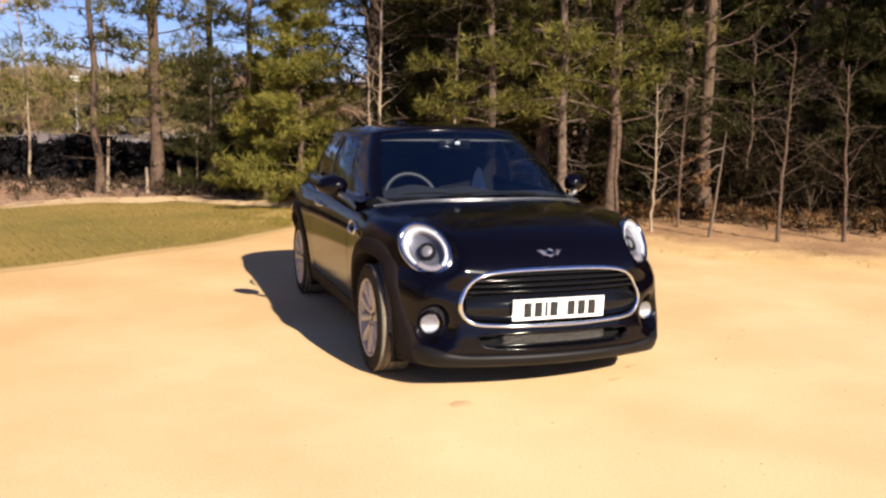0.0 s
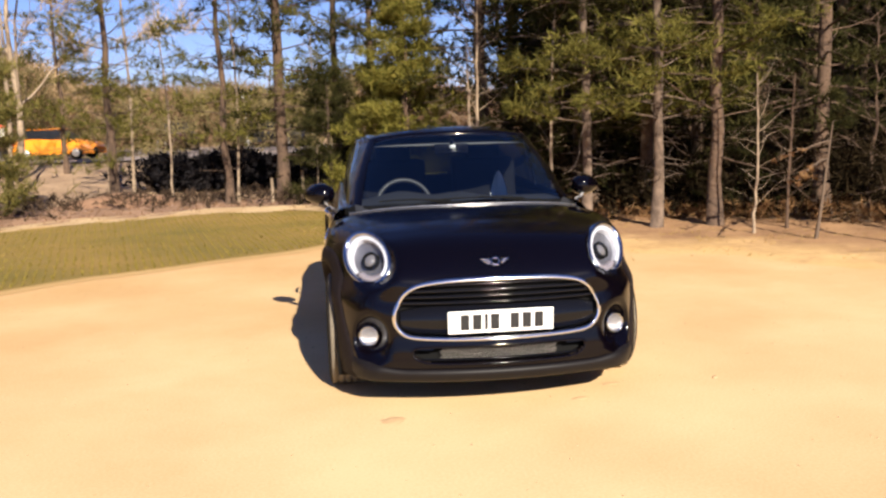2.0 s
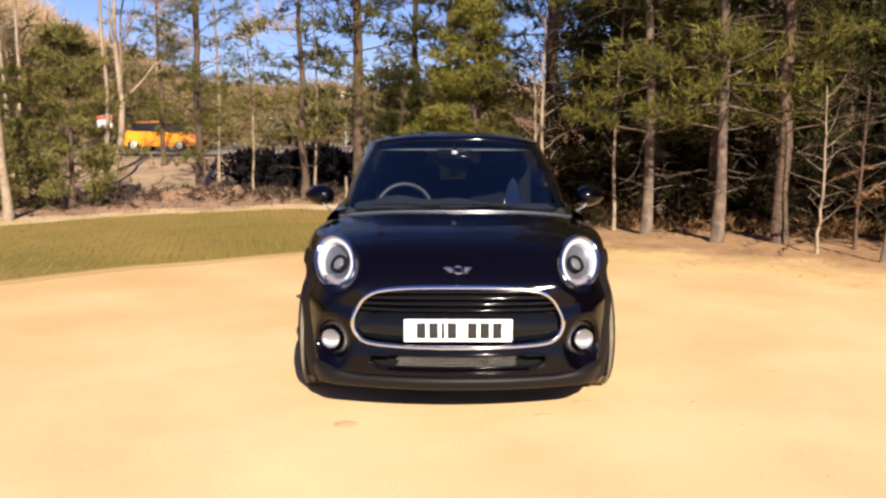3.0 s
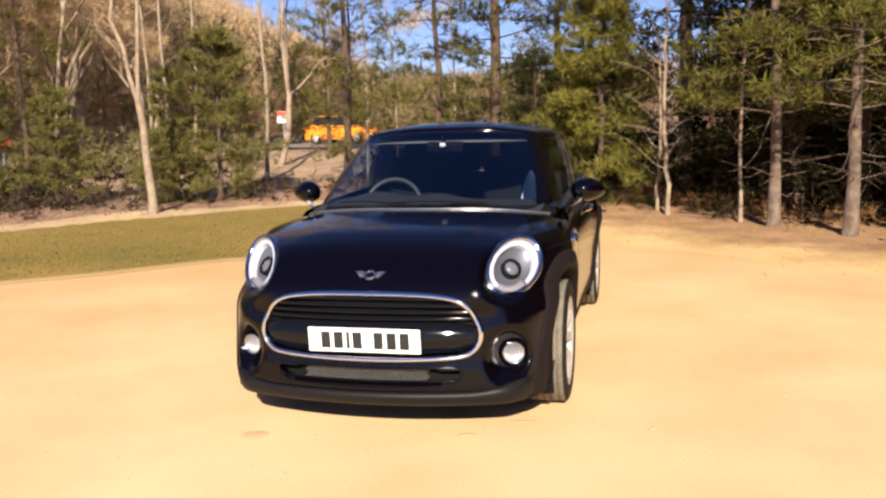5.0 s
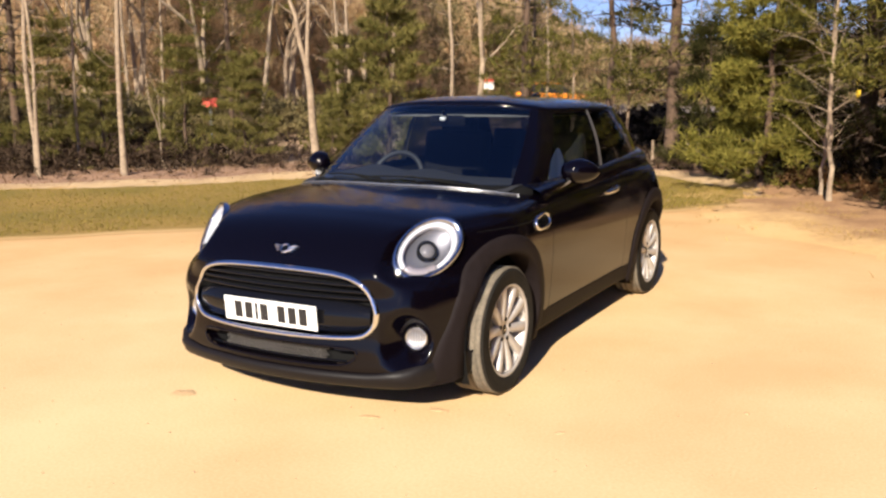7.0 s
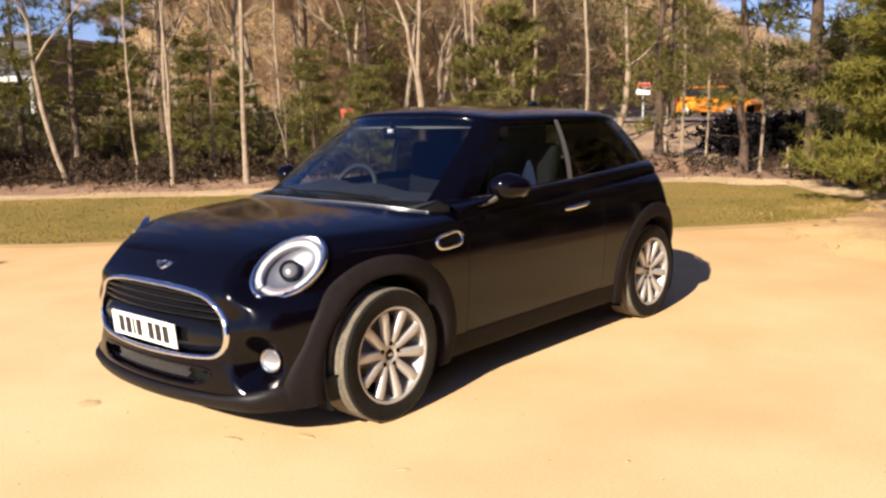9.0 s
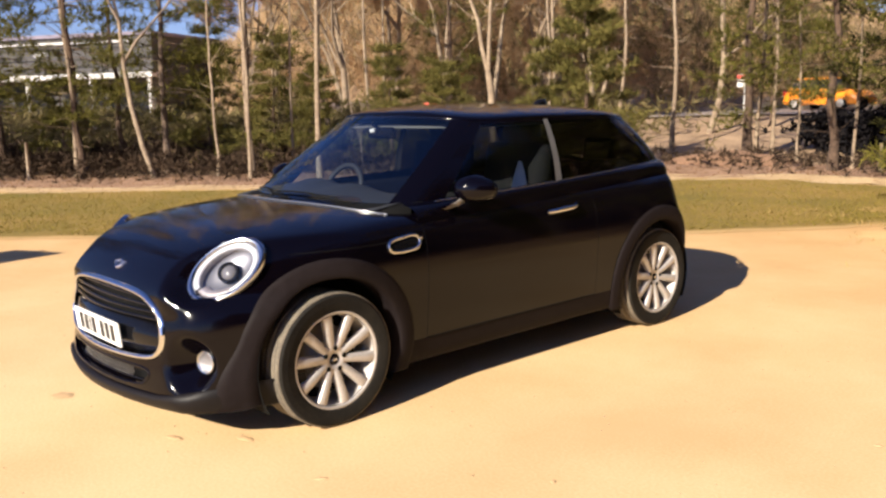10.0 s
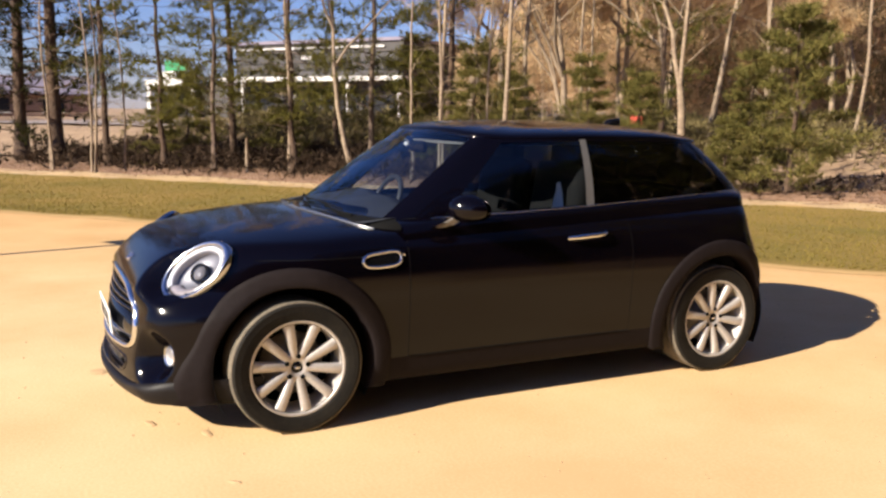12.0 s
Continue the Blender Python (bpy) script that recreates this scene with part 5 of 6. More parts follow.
for i in range(3):
    tree_kind(f"pine{i}", "pine_tree", "Scots pine with bare snags below and olive-green needles", "pines at the yard's edge", pine_meshes(20 + i, 6.8 + 0.8 * i, 0.078 + 0.014 * i, (1.3, 1.9, 1.0)[i], 14, 1.6, 4, NEEDLE), BARK_PINE)
for i in range(2):
    tree_kind(f"dark{i}", "pine_tree", "tall pine with a straight brown trunk in the wood, shade in its needle colour", "pines of the wood", pine_meshes(40 + i, 10.0, 0.12, (0.6, 1.3)[i], 7, 1.7, 4, NEEDLE_SHADED, count=11, width=0.01), BARK_PINE)
for i in range(2):
    tree_kind(f"young{i}", "young_pine", "bushy young pine, olive green, branched to the ground", "young pines", pine_meshes(60 + i, 3.6 + 0.3 * i, 0.06, 0.12, 0, 1.35, 6, NEEDLE_MID, 0.16, 13, 0.009, 0.24, True), BARK_PINE)
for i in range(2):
    tree_kind(f"shade{i}", "young_pine", "bushy young pine of the wood, shade in its needle colour", "young pines", pine_meshes(64 + i, 3.6, 0.06, 0.12, 0, 1.35, 5, NEEDLE_SHADED, 0.16, 12, 0.009, 0.2, True), BARK_PINE)
tree_kind("gold", "young_pine", "bushy young pine with yellow-green needles", "young pines", pine_meshes(71, 3.6, 0.06, 0.12, 0, 1.25, 7, NEEDLE_GOLD, 0.15, 14, 0.008, 0.18, True), BARK_PINE)
for i in range(3):
    tree_kind(f"birch{i}", "birch_tree", "bare birch with a pale slender forked trunk", "bare birches", bare_meshes(80 + i, 7.0, 0.055 + 0.012 * i, 1, 3, 2, TWIG_HAZE), BARK_PALE)
tree_kind("fork", "birch_tree", "bare birch forking into two pale stems above head height", "bare birches", fork_meshes(88), BARK_PALE)
def slim_meshes(seed, tall, trunk):
    """A slender, nearly straight birch stem with short thin twigs."""
    rng = random.Random(seed)
    wood = Soup()
    stem, drift = [], Vector((rng.gauss(0, 0.02), rng.gauss(0, 0.02), 0))
    for k in range(15):
        h = tall * k / 14
        stem.append(Vector((drift.x * h + 0.05 * math.sin(h * 1.1 + seed) + rng.gauss(0, 0.015), drift.y * h + 0.05 * math.cos(h * 0.9 + seed), h - 0.12 * (k == 0))))
    wood.tube(stem, [trunk * (1.5 if k == 0 else 1) * (1 - 0.72 * k / 14) for k in range(15)], 8, cap=False)
    for k in range(3, 14):
        for _ in range(2):
            a = rng.uniform(0, 6.3)
            pts = limb(wood, stem[k], (math.cos(a), math.sin(a), rng.uniform(0.3, 1.1)), rng.uniform(0.35, 1.1), trunk * 0.22, rng, 0, 0.35, 5, 4)
            for _ in range(3):
                b = rng.uniform(0, 6.3)
                limb(wood, pts[rng.randint(1, 4)], (math.cos(b), math.sin(b), 0.4), rng.uniform(0.2, 0.5), trunk * 0.09, rng, 0, 0.35, 3, 3)
    return wood, None


def dead_leaf_meshes(seed):
    """A short dead stem whose bent side branches hold brown leaves."""
    rng = random.Random(seed)
    wood, N = Soup(), Needles()
    stem = limb(wood, (0, 0, -0.1), (0.03, 0.02, 1), 1.5, 0.028, rng, 0, 0.08, 7, 6)
    for k in (4, 5, 5, 6):
        a = rng.uniform(0, 6.3)
        pts = limb(wood, stem[k], (math.cos(a), math.sin(a), 0.1), rng.uniform(0.6, 1.0), 0.011, rng, 0.12, 0.3, 6, 4)
        for p in pts[3:]:
            for _ in range(3):
                N.spray(p, (rng.gauss(0, 1), rng.gauss(0, 1), -0.3), 0.07, 0.016)
    return wood, N.built("crown", 3, seed, BRACKEN)


for i in range(3):
    tree_kind(f"slim{i}", "birch_tree", "slender straight birch with a pale stem and thin twigs", "bare birches", slim_meshes(120 + i, (7.5, 6.5, 8.0)[i], (0.043, 0.034, 0.05)[i]), BARK_PALE)
# stems cut short where the canopy's shade would swallow them
tree_kind("stub", "birch_tree", "lower, sunlit length of a slender birch stem below the pines", "bare birches", slim_meshes(131, 3.3, 0.036), BARK_PALE)
tree_kind("thin", "dead_stem", "thin straight dead pine stem in the shade", "dead stems", slim_meshes(141, 2.3, 0.026), BARK_PINE)
tree_kind("dead_leaf", "dead_stem", "short dead stem with drooping brown leaves", "dead stems", dead_leaf_meshes(97), BARK_GREY)
tree_kind("sapling", "birch_tree", "thin bare sapling with a pale stem", "bare birches", bare_meshes(91, 4.2, 0.03, 1, 3), BARK_PALE)
tree_kind("pale_pine", "pine_tree", "pine with a sunlit pale trunk and sparse low boughs", "pines at the yard's edge", pine_meshes(33, 9.0, 0.068, 1.4, 18, 1.5, 4, NEEDLE), BARK_MID)
for i in range(2):
    tree_kind(f"oak{i}", "oak_tree", "bare brown oak with a haze of fine twigs", "bare oaks beyond the lawn", bare_meshes(101 + i, 6.6, 0.12, 2, 3, 5, (TWIG_HAZE, TWIG_RED)[i]), BARK_PALE)

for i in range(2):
    tree_kind(f"deep{i}", "pine_tree", "tall pine deep inside the wood, shade in its needle colour", "pines of the wood", pine_meshes(45 + i, 9.5, 0.12, 0.9 + i, 8, 1.7, 2, NEEDLE_SHADED, 0.2, 9, 0.016, 0.5), BARK_PINE)
tree_kind("snag", "dead_stem", "thin bare dead stem at the wood's edge", "dead stems", bare_meshes(95, 1.1, 0.02, 1, 2, depth=2), BARK_GREY)

PLANTS = [
    # north, behind the corner of the lawn
    ("pine0", -3.05, 11.8, 1), ("dark1", -2.0, 12.3, 1.1), ("slim1", -4.4, 13.2, 0.8), ("slim0", -2.9, 12.3, 0.7), ("slim1", -1.25, 11.4, 0.5), ("pine2", -5.7, 13.6, 0.9), ("slim2", -6.0, 14.6, 1), ("slim0", -5.4, 14.1, 0.9),
    # west of it, the young pines and birches along the lawn
    ("young0", -7.0, 9.9, 0.92), ("young1", -8.0, 9.9, 0.66), ("fork", -6.97, 7.5, 1), ("slim2", -9.6, 5.6, 1), ("sapling", -10.05, 6.95, 0.6), ("young0", -9.6, 8.6, 0.66), ("slim0", -8.6, 10.9, 1), ("slim1", -9.6, 11.8, 1.1),
    ("young1", -10.8, 8.2, 0.66), ("young0", -11.8, 7.0, 0.62), ("young1", -12.6, 6.4, 0.8), ("young0", -7.9, 9.2, 0.4), ("slim2", -11.3, 5.15, 1), ("slim1", -11.65, 6.3, 0.9), ("slim0", -10.9, 4.85, 0.9), ("slim1", -12.0, 4.7, 0.9), ("birch1", -12.65, 3.75, 0.9), ("pale_pine", -14.0, 4.6, 1), ("pine1", -13.4, 6.2, 1), ("slim2", -14.4, 2.8, 1), ("slim2", -13.5, 8.4, 1.2), ("slim1", -12.8, 9.6, 1.1),
    ("pale_pine", -15.2, 1.35, 0.9), ("pine0", -16.5, 0.45, 0.9), ("slim1", -15.9, -1.1, 0.8), ("slim0", -16.0, -1.0, 0.7), ("slim1", -16.1, -0.4, 0.8), ("slim0", -17.3, -1.9, 0.8), ("dark0", -20.7, -2.5, 1.4), ("dark1", -20.3, -1.7, 1.4), ("pine1", -18.6, -0.6, 1), ("pine0", -14.3, 2.9, 0.9),
    ("pine2", -17.2, 2.2, 0.9), ("young1", -14.4, 5.8, 0.8), ("pine0", -16.4, 4.6, 0.9), ("young0", -19.0, 1.4, 0.7), ("young1", -16.8, 3.4, 0.6), ("young1", -18.2, 0.6, 0.5),
    # the near edge of the pine wood
    ("stub", 1.36, 7.4, 1.0), ("stub", 1.25, 7.75, 0.8), ("gold", 0.3, 8.9, 1.0), ("dark0", 0.4, 11.8, 1), ("gold", -0.1, 10.0, 0.75), ("shade0", -1.0, 11.0, 0.7), ("pale_pine", 2.65, 6.0, 1), ("slim1", 2.3, 6.6, 0.8), ("dark0", 3.05, 7.2, 1), ("pale_pine", 3.38, 5.2, 1.1), ("pine1", 4.1, 4.95, 1),
    ("stub", 4.24, 4.1, 0.6), ("dead_leaf", 4.65, 3.45, 1.0), ("thin", 4.8, 4.3, 0.9), ("thin", 5.25, 2.8, 1.0), ("thin", 6.0, 4.6, 1.1), ("thin", 5.95, 2.6, 0.9), ("snag", 5.8, 3.0, 0.6), ("pine2", -0.9, 13.4, 1), ("pine1", -0.2, 12.6, 1),
    # the bare brown trees beyond
    ("oak0", -20, 13.5, 1), ("oak1", -17.5, 15.5, 1.0), ("oak1", -22, 17, 1.2), ("oak0", -18.5, 21, 1.2), ("oak0", -23, 11.5, 1), ("oak0", -21, 25, 1.2), ("oak1", -25.5, 14, 1.1), ("oak0", -14.5, 19.5, 0.9),
    ("birch1", -13.8, 14, 1.2), ("slim2", -11.2, 16.5, 1.2), ("birch2", -9.4, 18, 1.2), ("slim0", -16.5, 11.8, 1.2), ("pine1", -12.6, 11.5, 0.9), ("slim2", -8.2, 14.5, 1.1), ("pine0", -8.6, 20, 1),
]
for key, x, y, k in PLANTS:
    plant(key, x, y, turn=40 if key == "fork" else None, scale=k * random.uniform(0.95, 1.05))

# the wood behind
rng = random.Random(5)
spots = []
for _ in range(6000):
    x, y = rng.uniform(0.2, 26), rng.uniform(-16, 30)
    d = outside(x, y)
    gap = 1.05 if d < 5 else 1.5
    if (2.0 if y < 4.5 else 0.9) < d < (12 if y < 9 else 9.5) and x - 0.1 * y > (1.2 if y > 9 else -0.6) and all((x - a) ** 2 + (y - b) ** 2 > gap * gap for a, b in spots):
        spots.append((x, y))
for i, (x, y) in enumerate(spots):
    d = outside(x, y)
    if d < 6 and y > -3 and rng.random() < 0.28:
        plant(rng.choice(("shade0", "shade1")), x, y, rng.uniform(0, 360), rng.uniform(0.5, 0.85))
    else:
        plant(rng.choice(("dark0", "dark1") if d < 3.2 and y > -2 else ("deep0", "deep1")), x, y, rng.uniform(0, 360), rng.uniform(0.85, 1.15))


# low growth and the distance
def thicket(name, label, pts, count, tall, width, mat, size, seed, depth):
    """Tangled low growth along a bent line."""
    rng = random.Random(seed)
    line = np.array(walk_line(pts, 0.2))
    N, stems = Needles(), Soup()
    for _ in range(count):
        p = line[rng.randint(0, len(line) - 1)] + np.array([rng.gauss(0, depth), rng.gauss(0, depth)])
        if outside(*p) < 0.5:
            continue
        h = tall * rng.random() ** 0.7 * (0.75 + 0.5 * noise.noise(Vector((p[0] * 0.7, p[1] * 0.7, 2))))
        N.spray((p[0], p[1], height(*p) + h), (rng.gauss(0, 1), rng.gauss(0, 1), 0.6), size, width)
    ob = part(name, N.built(name, 9, seed, mat))
    return tagged(ob, label, "undergrowth", kind="stuff")


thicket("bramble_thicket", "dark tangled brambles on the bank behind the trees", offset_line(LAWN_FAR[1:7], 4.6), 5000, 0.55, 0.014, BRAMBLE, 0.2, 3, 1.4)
thicket("roadside_scrub", "brown and olive scrub before the access road", offset_line(LAWN_FAR[1:9], 10.5), 4200, 1.0, 0.02, TWIG_OLIVE, 0.3, 24, 1.8)
# near-black sprays form the dark band below the road
thicket("dark_hedge", "low dense band of near-black leaves", [(-5.0, 16.4), (-1.5, 16.6), (2.0, 15.2), (6.0, 12.4)], 12000, 1.0, 0.03, BAND_LEAVES, 0.2, 14, 0.5)
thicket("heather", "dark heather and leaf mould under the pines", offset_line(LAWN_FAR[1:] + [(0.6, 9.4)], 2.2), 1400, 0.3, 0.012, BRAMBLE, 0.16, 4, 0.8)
# fills the wood's floor with painted gloom
thicket("undergrowth", "twiggy undergrowth inside the pine wood, its shade in the colour", offset_line(WOOD_EDGE[:8], 3.2), 9000, 1.3, 0.014, GLOOM, 0.25, 6, 1.6)
thicket("bracken", "brown dead bracken at the wood's edge", offset_line(WOOD_EDGE[:7], 0.9), 900, 0.3, 0.009, BRACKEN, 0.16, 8, 0.45)


def far_wood(name, label, count, near, far, mat, seed, size, wide, lift=0.0, arc=(78, 215), tall=0.0):
    """A far belt of bare brown trees."""
    rng = random.Random(seed)
    N = Needles()
    for _ in range(count):
        a = rng.uniform(*arc)
        r = rng.uniform(near, far)
        if noise.noise(Vector((r * math.cos(radians(a)) * 0.16, r * math.sin(radians(a)) * 0.16, seed))) < -0.12 and not tall:
            continue
        top = 2.8 + 1.6 * noise.noise(Vector((a * 0.13, 0, 0))) + 3 * float(smoothstep(60, 30, a)) + 3.2 * float(smoothstep(108, 122, a))
        if 154 < a < 186:
            continue
        if a > 150:
            top *= 0.5
        top += lift + tall
        h = top * rng.random() ** 0.8
        N.spray((r * math.cos(radians(a)), r * math.sin(radians(a)), height(r * math.cos(radians(a)), r * math.sin(radians(a))) + h), (rng.gauss(0, 0.4), rng.gauss(0, 0.4), 1), size * rng.uniform(0.6, 1.3), wide)
    ob = part(name, N.built(name, 9, seed, mat))
    return tagged(ob, label, "trees", kind="stuff")


far_wood("far_wood", "far belt of bare brown winter trees", 24000, 48, 80, TWIG_HAZE, 9, 1.2, 0.03, 0.0, (110, 215))
far_wood("north_wood", "reddish-brown bare trees beyond the road", 12000, 44, 70, TWIG_BROWN, 21, 1.0, 0.028, 0.0, (72, 113))
far_wood("far_scrub", "reddish bare scrub on the far slope", 16000, 34, 60, TWIG_RED, 12, 0.8, 0.022, 0.5, (108, 154))
far_wood("far_pines", "olive-green evergreen scrub on the far slope", 9000, 32, 56, TWIG_OLIVE, 15, 0.7, 0.024, 0.2, (90, 154))
# near-black sprays added to paint the gloom behind the wood's trees
far_wood("deep_wood", "belt of near-black needles for the shaded depth of the pine wood", 26000, 17, 30, NEEDLE_SHADED, 18, 1.0, 0.06, 0.0, (-30, 76), 6.0)


# ---- beyond the trees ----
CLAD = material("dark_cladding", (0.04, 0.036, 0.036), 0.7, spots=(0.06, 0.054, 0.052), scale=1.5, fine=12)
WHITE = material("white_trim", (0.62, 0.6, 0.57), 0.7, spots=(0.5, 0.48, 0.46), scale=2, fine=20)
DARK_GLASS = material("shop_glass", (0.015, 0.016, 0.02), 0.35, spec=0.2)
ROOF_GREY = material("grey_roof", (0.17, 0.15, 0.2), 0.7, spots=(0.22, 0.19, 0.24), scale=1, fine=10)
BRICK = material("brick_wall", (0.3, 0.2, 0.15), 0.9, spots=(0.22, 0.15, 0.12), scale=2, fine=25)
GREEN = material("green_board", (0.02, 0.22, 0.08), 0.5, spots=(0.03, 0.25, 0.1), scale=2, fine=30)


def slab(name, parent, size, at, mat, bevel=0.02, label=""):
    ob = part(name, Soup().box(size, (0, 0, 0), None, bevel).got(), mat, parent, label, smooth=False)
    ob.location = at
    return ob


def retail_building():
    """Local x along the front, y back, z up."""
    b = new("retail_building")
    tagged(b, "dark-clad retail building with white fascias and white columns", "building")
    slab("wall", b, (16.2, 12, 6.0), (0.3, 6, 3.0), CLAD)
    slab("roof", b, (16.6, 12.4, 0.25), (0.3, 6, 6.12), ROOF_GREY)
    slab("parapet_trim", b, (14.6, 0.12, 0.17), (-0.5, -0.1, 5.62), WHITE, label="white parapet trim")
    slab("fascia", b, (17.4, 1.7, 0.34), (0.6, -0.9, 3.2), WHITE, label="white canopy fascia")
    for x in (-5.9, -0.7, 4.4, 8.9):
        slab("column", b, (0.27, 0.27, 3.03), (x, -1.4, 1.5), WHITE, 0.05, "white column")
    for x in (-5.4, -1.3, 2.8, 6.4):
        slab("shop_window", b, (3.2, 0.08, 2.5), (x, -0.06, 1.45), DARK_GLASS)
    board = slab("sign_board", b, (1.2, 0.1, 0.5), (-0.4, -0.06, 4.9), CLAD, label="dark sign board with pale bars")
    for k, w in enumerate((0.35, 0.2, 0.3)):
        slab("sign_bar", board, (w, 0.04, 0.3), (-0.38 + 0.38 * k, -0.06, 0), WHITE, 0.005)
    for z in (3.9, 4.45, 5.2):
        slab("cladding_joint", b, (16.1, 0.04, 0.05), (0.3, -0.02, z), MATT, 0.005)
    wing = slab("side_wing", b, (9.5, 8, 3.1), (-12.7, 4.6, 1.55), CLAD)
    slab("wing_fascia", wing, (6.6, 0.9, 0.5), (-2.2, -4.5, 1.5), WHITE)
    slab("wing_gable", wing, (3.6, 0.6, 0.75), (-2.2, -4.5, 2.1), WHITE)
    for x in (-5.2, 0.0):
        slab("wing_post", wing, (0.45, 0.4, 2.8), (x, -4.6, -0.15), WHITE, 0.03)
    slab("wing_sign", wing, (2.6, 0.2, 0.9), (-2.2, -4.3, 2.95), GREEN, label="green board")
    return b


build = retail_building()
build.matrix_basis = pose(-63.5, 18.0, 0.6, 0, 0, 36)


def low_building():
    b = new("low_building")
    tagged(b, "long low brick building with a grey pitched roof", "building")
    slab("wall", b, (22, 8, 2.4), (0, 4, 1.2), BRICK)
    rows = [[Vector((x, -0.5, 2.35)), Vector((x, 4, 3.9)), Vector((x, 8.5, 2.35))] for x in (-11.4, 11.4)]
    roof = part("roof", Soup().grid(rows).got(), ROOF_GREY, b, smooth=False)
    solid = roof.modifiers.new("thick", "SOLIDIFY")
    solid.thickness = 0.15
    for x in (-8, -4, 0, 4, 8):
        w = slab("window", b, (1.6, 0.1, 1.1), (x, -0.03, 1.4), DARK_GLASS)
        slab("window_frame", w, (1.8, 0.06, 0.12), (0, -0.02, -0.6), WHITE)
    return b


low_building().matrix_basis = pose(-74, -8.5, 0.2, 0, 0, 92)


def parked_car(label, colour, x, y, z, turn, size=1.0):
    """A plain saloon-sized hatchback, seen far off."""
    c = new("parked_car")
    tagged(c, label, "car", "cars on the access road")
    paint = material("car_paint", colour, 0.3, coat=0.8)
    prof = curve([-2.05, -1.9, -1.5, -0.9, 0, 1.2, 1.8, 2.0], [0.55, 0.72, 0.86, 0.93, 0.95, 0.98, 0.92, 0.6])
    rows = []
    for yy in np.linspace(-2.05, 2.0, 26):
        w = 0.84 * (1 - 0.25 * abs(yy / 2.05) ** 6)
        t = float(prof(yy))
        rows.append([Vector((-w * 0.95, yy, 0.25)), Vector((-w, yy, 0.5)), Vector((-w * 0.97, yy, t - 0.1)), Vector((-w * 0.85, yy, t)), Vector((0, yy, t + 0.02)), Vector((w * 0.85, yy, t)), Vector((w * 0.97, yy, t - 0.1)), Vector((w, yy, 0.5)), Vector((w * 0.95, yy, 0.25))])
    part("body", Soup().grid(rows).got(), paint, c)
    lo = [(0.7, -0.8), (0.7, 1.6), (-0.7, 1.6), (-0.7, -0.8)]
    hi = [(0.55, -0.2), (0.55, 1.25), (-0.55, 1.25), (-0.55, -0.2)]
    cab = [[Vector((a, b, 0.94)) for a, b in lo], [Vector((a * 0.98 + 0.02 * e, b * 0.6 + f * 0.4, 1.15)) for (a, b), (e, f) in zip(lo, hi)], [Vector((a, b, 1.4)) for a, b in hi]]
    part("windows", Soup().grid(cab, close_v=True).got(), DARK_GLASS, c, smooth=False)
    part("roof", Soup().box((1.14, 1.5, 0.07), (0, 0.52, 1.43), bevel=0.03).got(), paint, c)
    for sx in (-1, 1):
        for yy in (-1.25, 1.25):
            w = part("wheel", Soup().lathe([(0.0, 0.08), (0.2, 0.09), (0.22, 0.07), (0.3, 0.08), (0.31, -0.08), (0.0, -0.08)], n=20).got(), RUBBER, c)
            w.matrix_basis = pose(sx * 0.74, yy, 0.31, 0, 0, 0 if sx > 0 else 180)
            hub = part("wheel_trim", Soup().lathe([(0.0, 0.1), (0.19, 0.095), (0.2, 0.08)], n=16).got(), ALLOY, w)
        part("tail_lamp", Soup().box((0.16, 0.08, 0.2), (sx * 0.66, 1.92, 0.78), bevel=0.02).got(), RED_LENS, c)
    c.matrix_basis = pose(x, y, z, 0, 0, turn) @ Matrix.Diagonal((size, size, size, 1))
    return c


ORANGE = (0.85, 0.28, 0.02)
parked_car("small orange hatchback parked on the access road", ORANGE, -11.9, 30.2, height(-11.9, 30.2) + 0.03, 78, 0.82)
parked_car("dark red car parked on the access road", (0.05, 0.012, 0.012), -9.3, 41.0, height(-9.3, 41.0) + 0.03, 20)
parked_car("dark blue car parked on the access road", (0.01, 0.012, 0.02), -4.3, 41.7, height(-4.3, 41.7) + 0.03, 60)


def sign_post(x, y, tall, colour, size, label, name="sign_post"):
    s = new(name)
    tagged(s, label, "sign")
    part("post", Soup().tube([(0, 0, -0.2), (0, 0, tall)], 0.04, 8).got(), material("galvanised", (0.45, 0.45, 0.44), 0.5, metal=0.5, spots=(0.38, 0.38, 0.37), scale=8, fine=60), s)
    part("board", Soup().box((size[0], 0.03, size[1]), (0, -0.05, tall - size[1] / 2), bevel=0.01).got(), colour, s, smooth=False)
    s.matrix_basis = pose(x, y, height(x, y), 0, 0, 25)
    return s


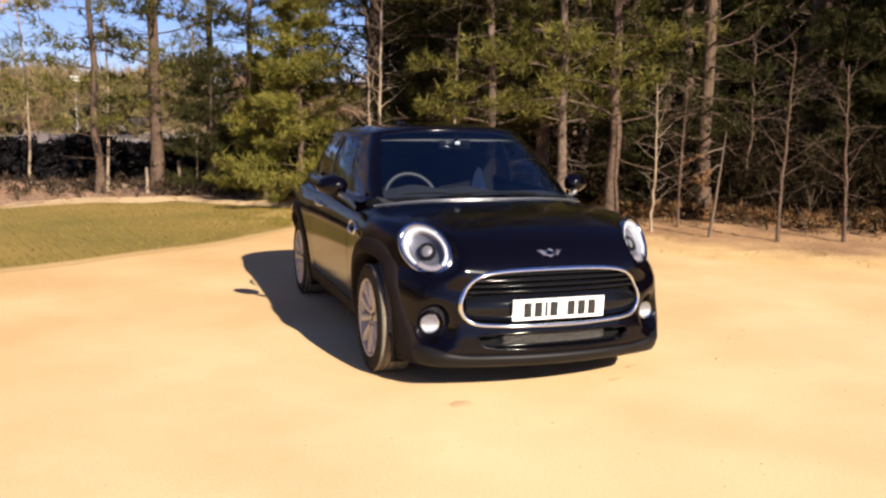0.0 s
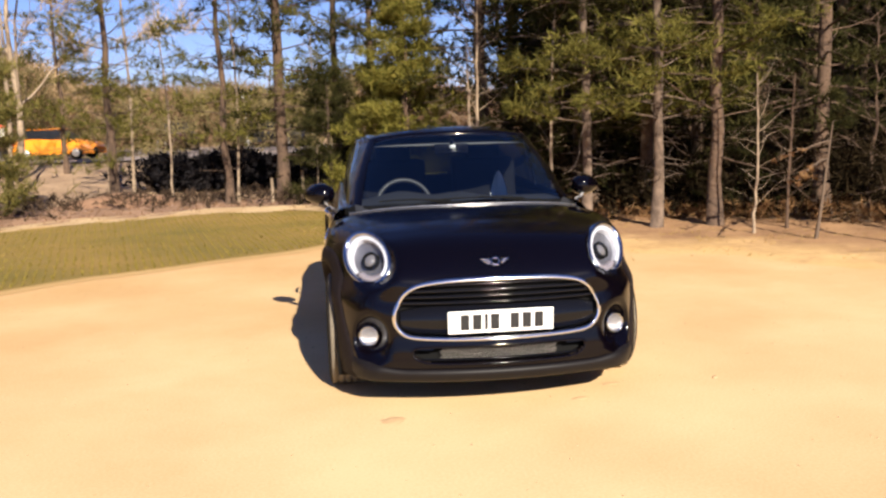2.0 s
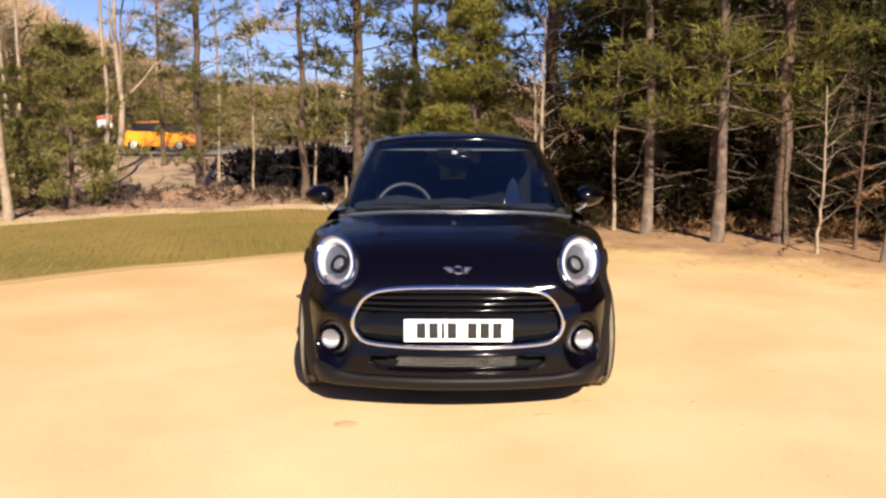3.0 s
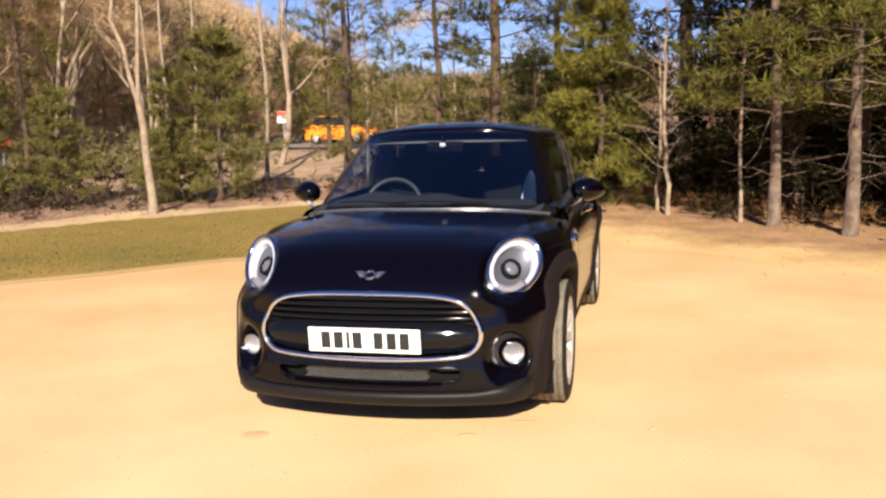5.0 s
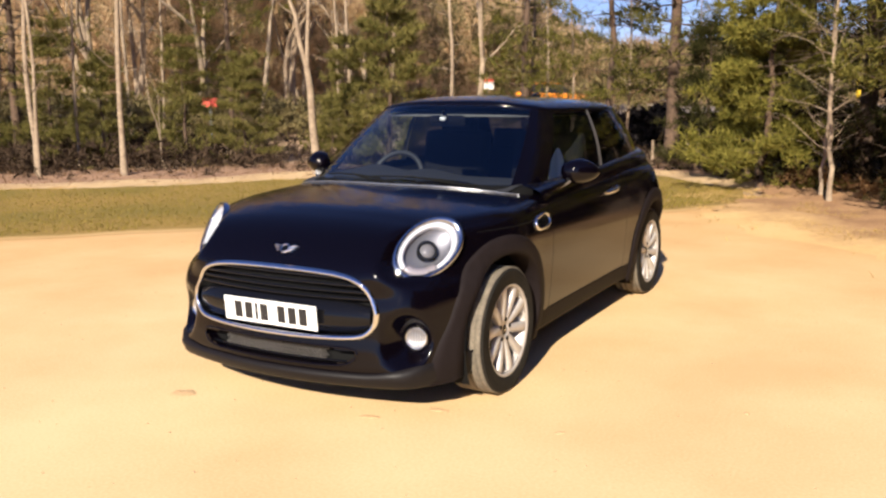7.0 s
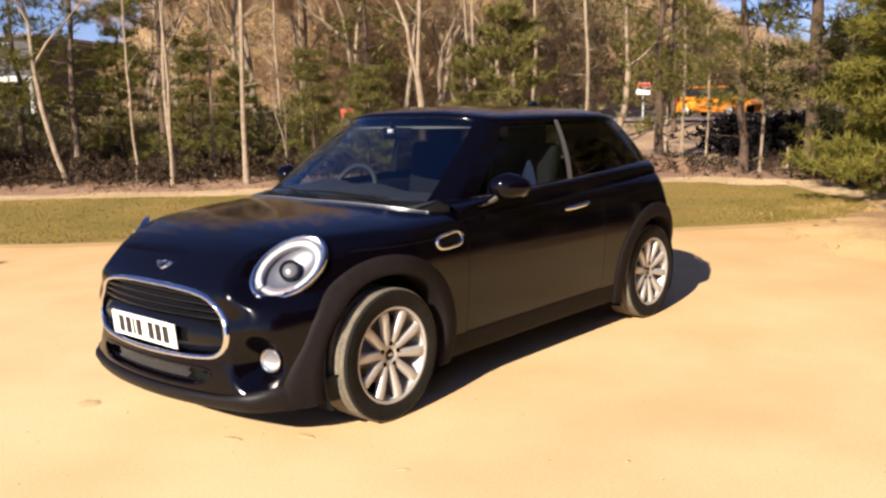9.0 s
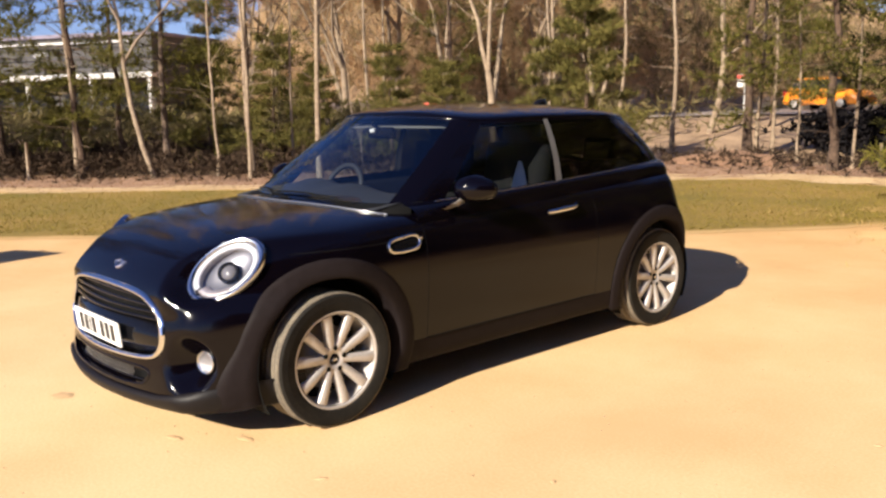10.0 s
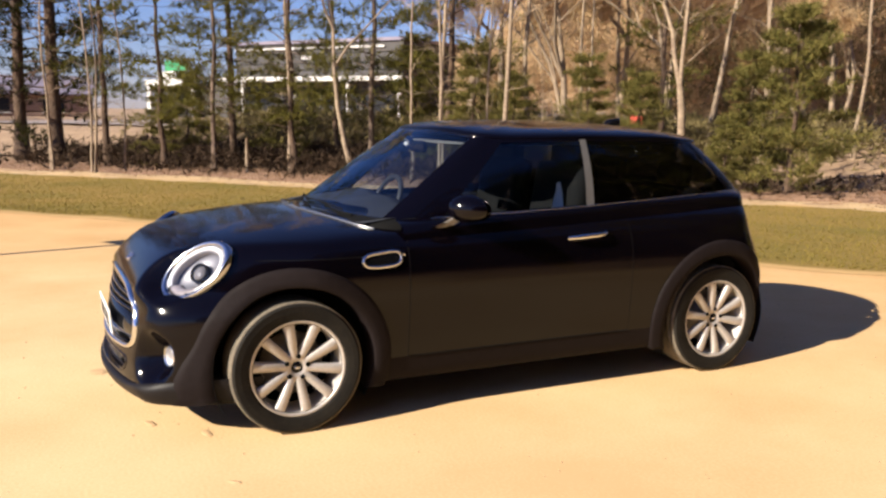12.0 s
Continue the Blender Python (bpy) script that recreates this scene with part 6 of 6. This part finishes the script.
SIGN_RED = material("sign_red", (0.6, 0.06, 0.03), 0.5, spots=(0.5, 0.06, 0.04), scale=4, fine=30)
SIGN_YELLOW = material("sign_yellow", (0.75, 0.5, 0.02), 0.5, spots=(0.65, 0.42, 0.02), scale=4, fine=30)
s = sign_post(-12.1, 24.5, 1.35, WHITE, (0.5, 0.42), "white and red notice board on a post")
part("board_band", Soup().box((0.5, 0.01, 0.14), (0, -0.07, 1.27), bevel=0.003).got(), SIGN_RED, s, smooth=False)
sign_post(0.5, 23.5, 1.2, SIGN_YELLOW, (0.35, 0.6), "small yellow marker board on a post")
sign_post(-12.7, 10.9, 1.2, SIGN_RED, (0.34, 0.22), "small red notice board among the trees")
sign_post(-5.75, 41.0, 2.9, WHITE, (0.5, 0.3), "small white board on a tall slim post")
sign_post(-4.55, -5.4, 2.7, WHITE, (0.7, 0.5), "notice board on a tall post beside the yard")

# stakes at the lawn's far side
for x, y, h in ((-14.4, 1.9, 0.75), (-2.2, 11.7, 0.5), (-1.6, 11.9, 0.6), (-17.6, -1.9, 0.8)):
    st = part("stake", Soup().tube([(0, 0, -0.1), (0.01, 0, h * 0.5), (0.0, 0.01, h)], [0.035, 0.033, 0.03], 7).got(), BARK_PALE)
    st.location = (x, y, height(x, y))
    tagged(st, "weathered wooden stake beside the trees", "stake", "wooden stakes")

# a low mound of brown soil at the lawn's far corner
rows = []
for f in np.linspace(1, 0.02, 8):
    rows.append([Vector((1.5 * f * math.cos(k), 0.8 * f * math.sin(k), 0.26 * (1 - f * f) * (1 + 0.35 * noise.noise(Vector((2 * f * math.cos(k), 2 * f * math.sin(k), 4)))))) for k in np.linspace(0, 2 * math.pi, 32, endpoint=False)])
heap = part("soil_mound", Soup().grid(rows, close_v=True).got(), material("brown_soil", (0.3, 0.17, 0.1), 0.95, spots=(0.2, 0.11, 0.065), scale=5, fine=30, bump=0.8, distance=0.03))
tagged(heap, "low mound of reddish-brown soil beside the lawn", "soil mound")
heap.matrix_basis = pose(-5.3, 12.1, height(-5.3, 12.1) - 0.03, 0, 0, 40)
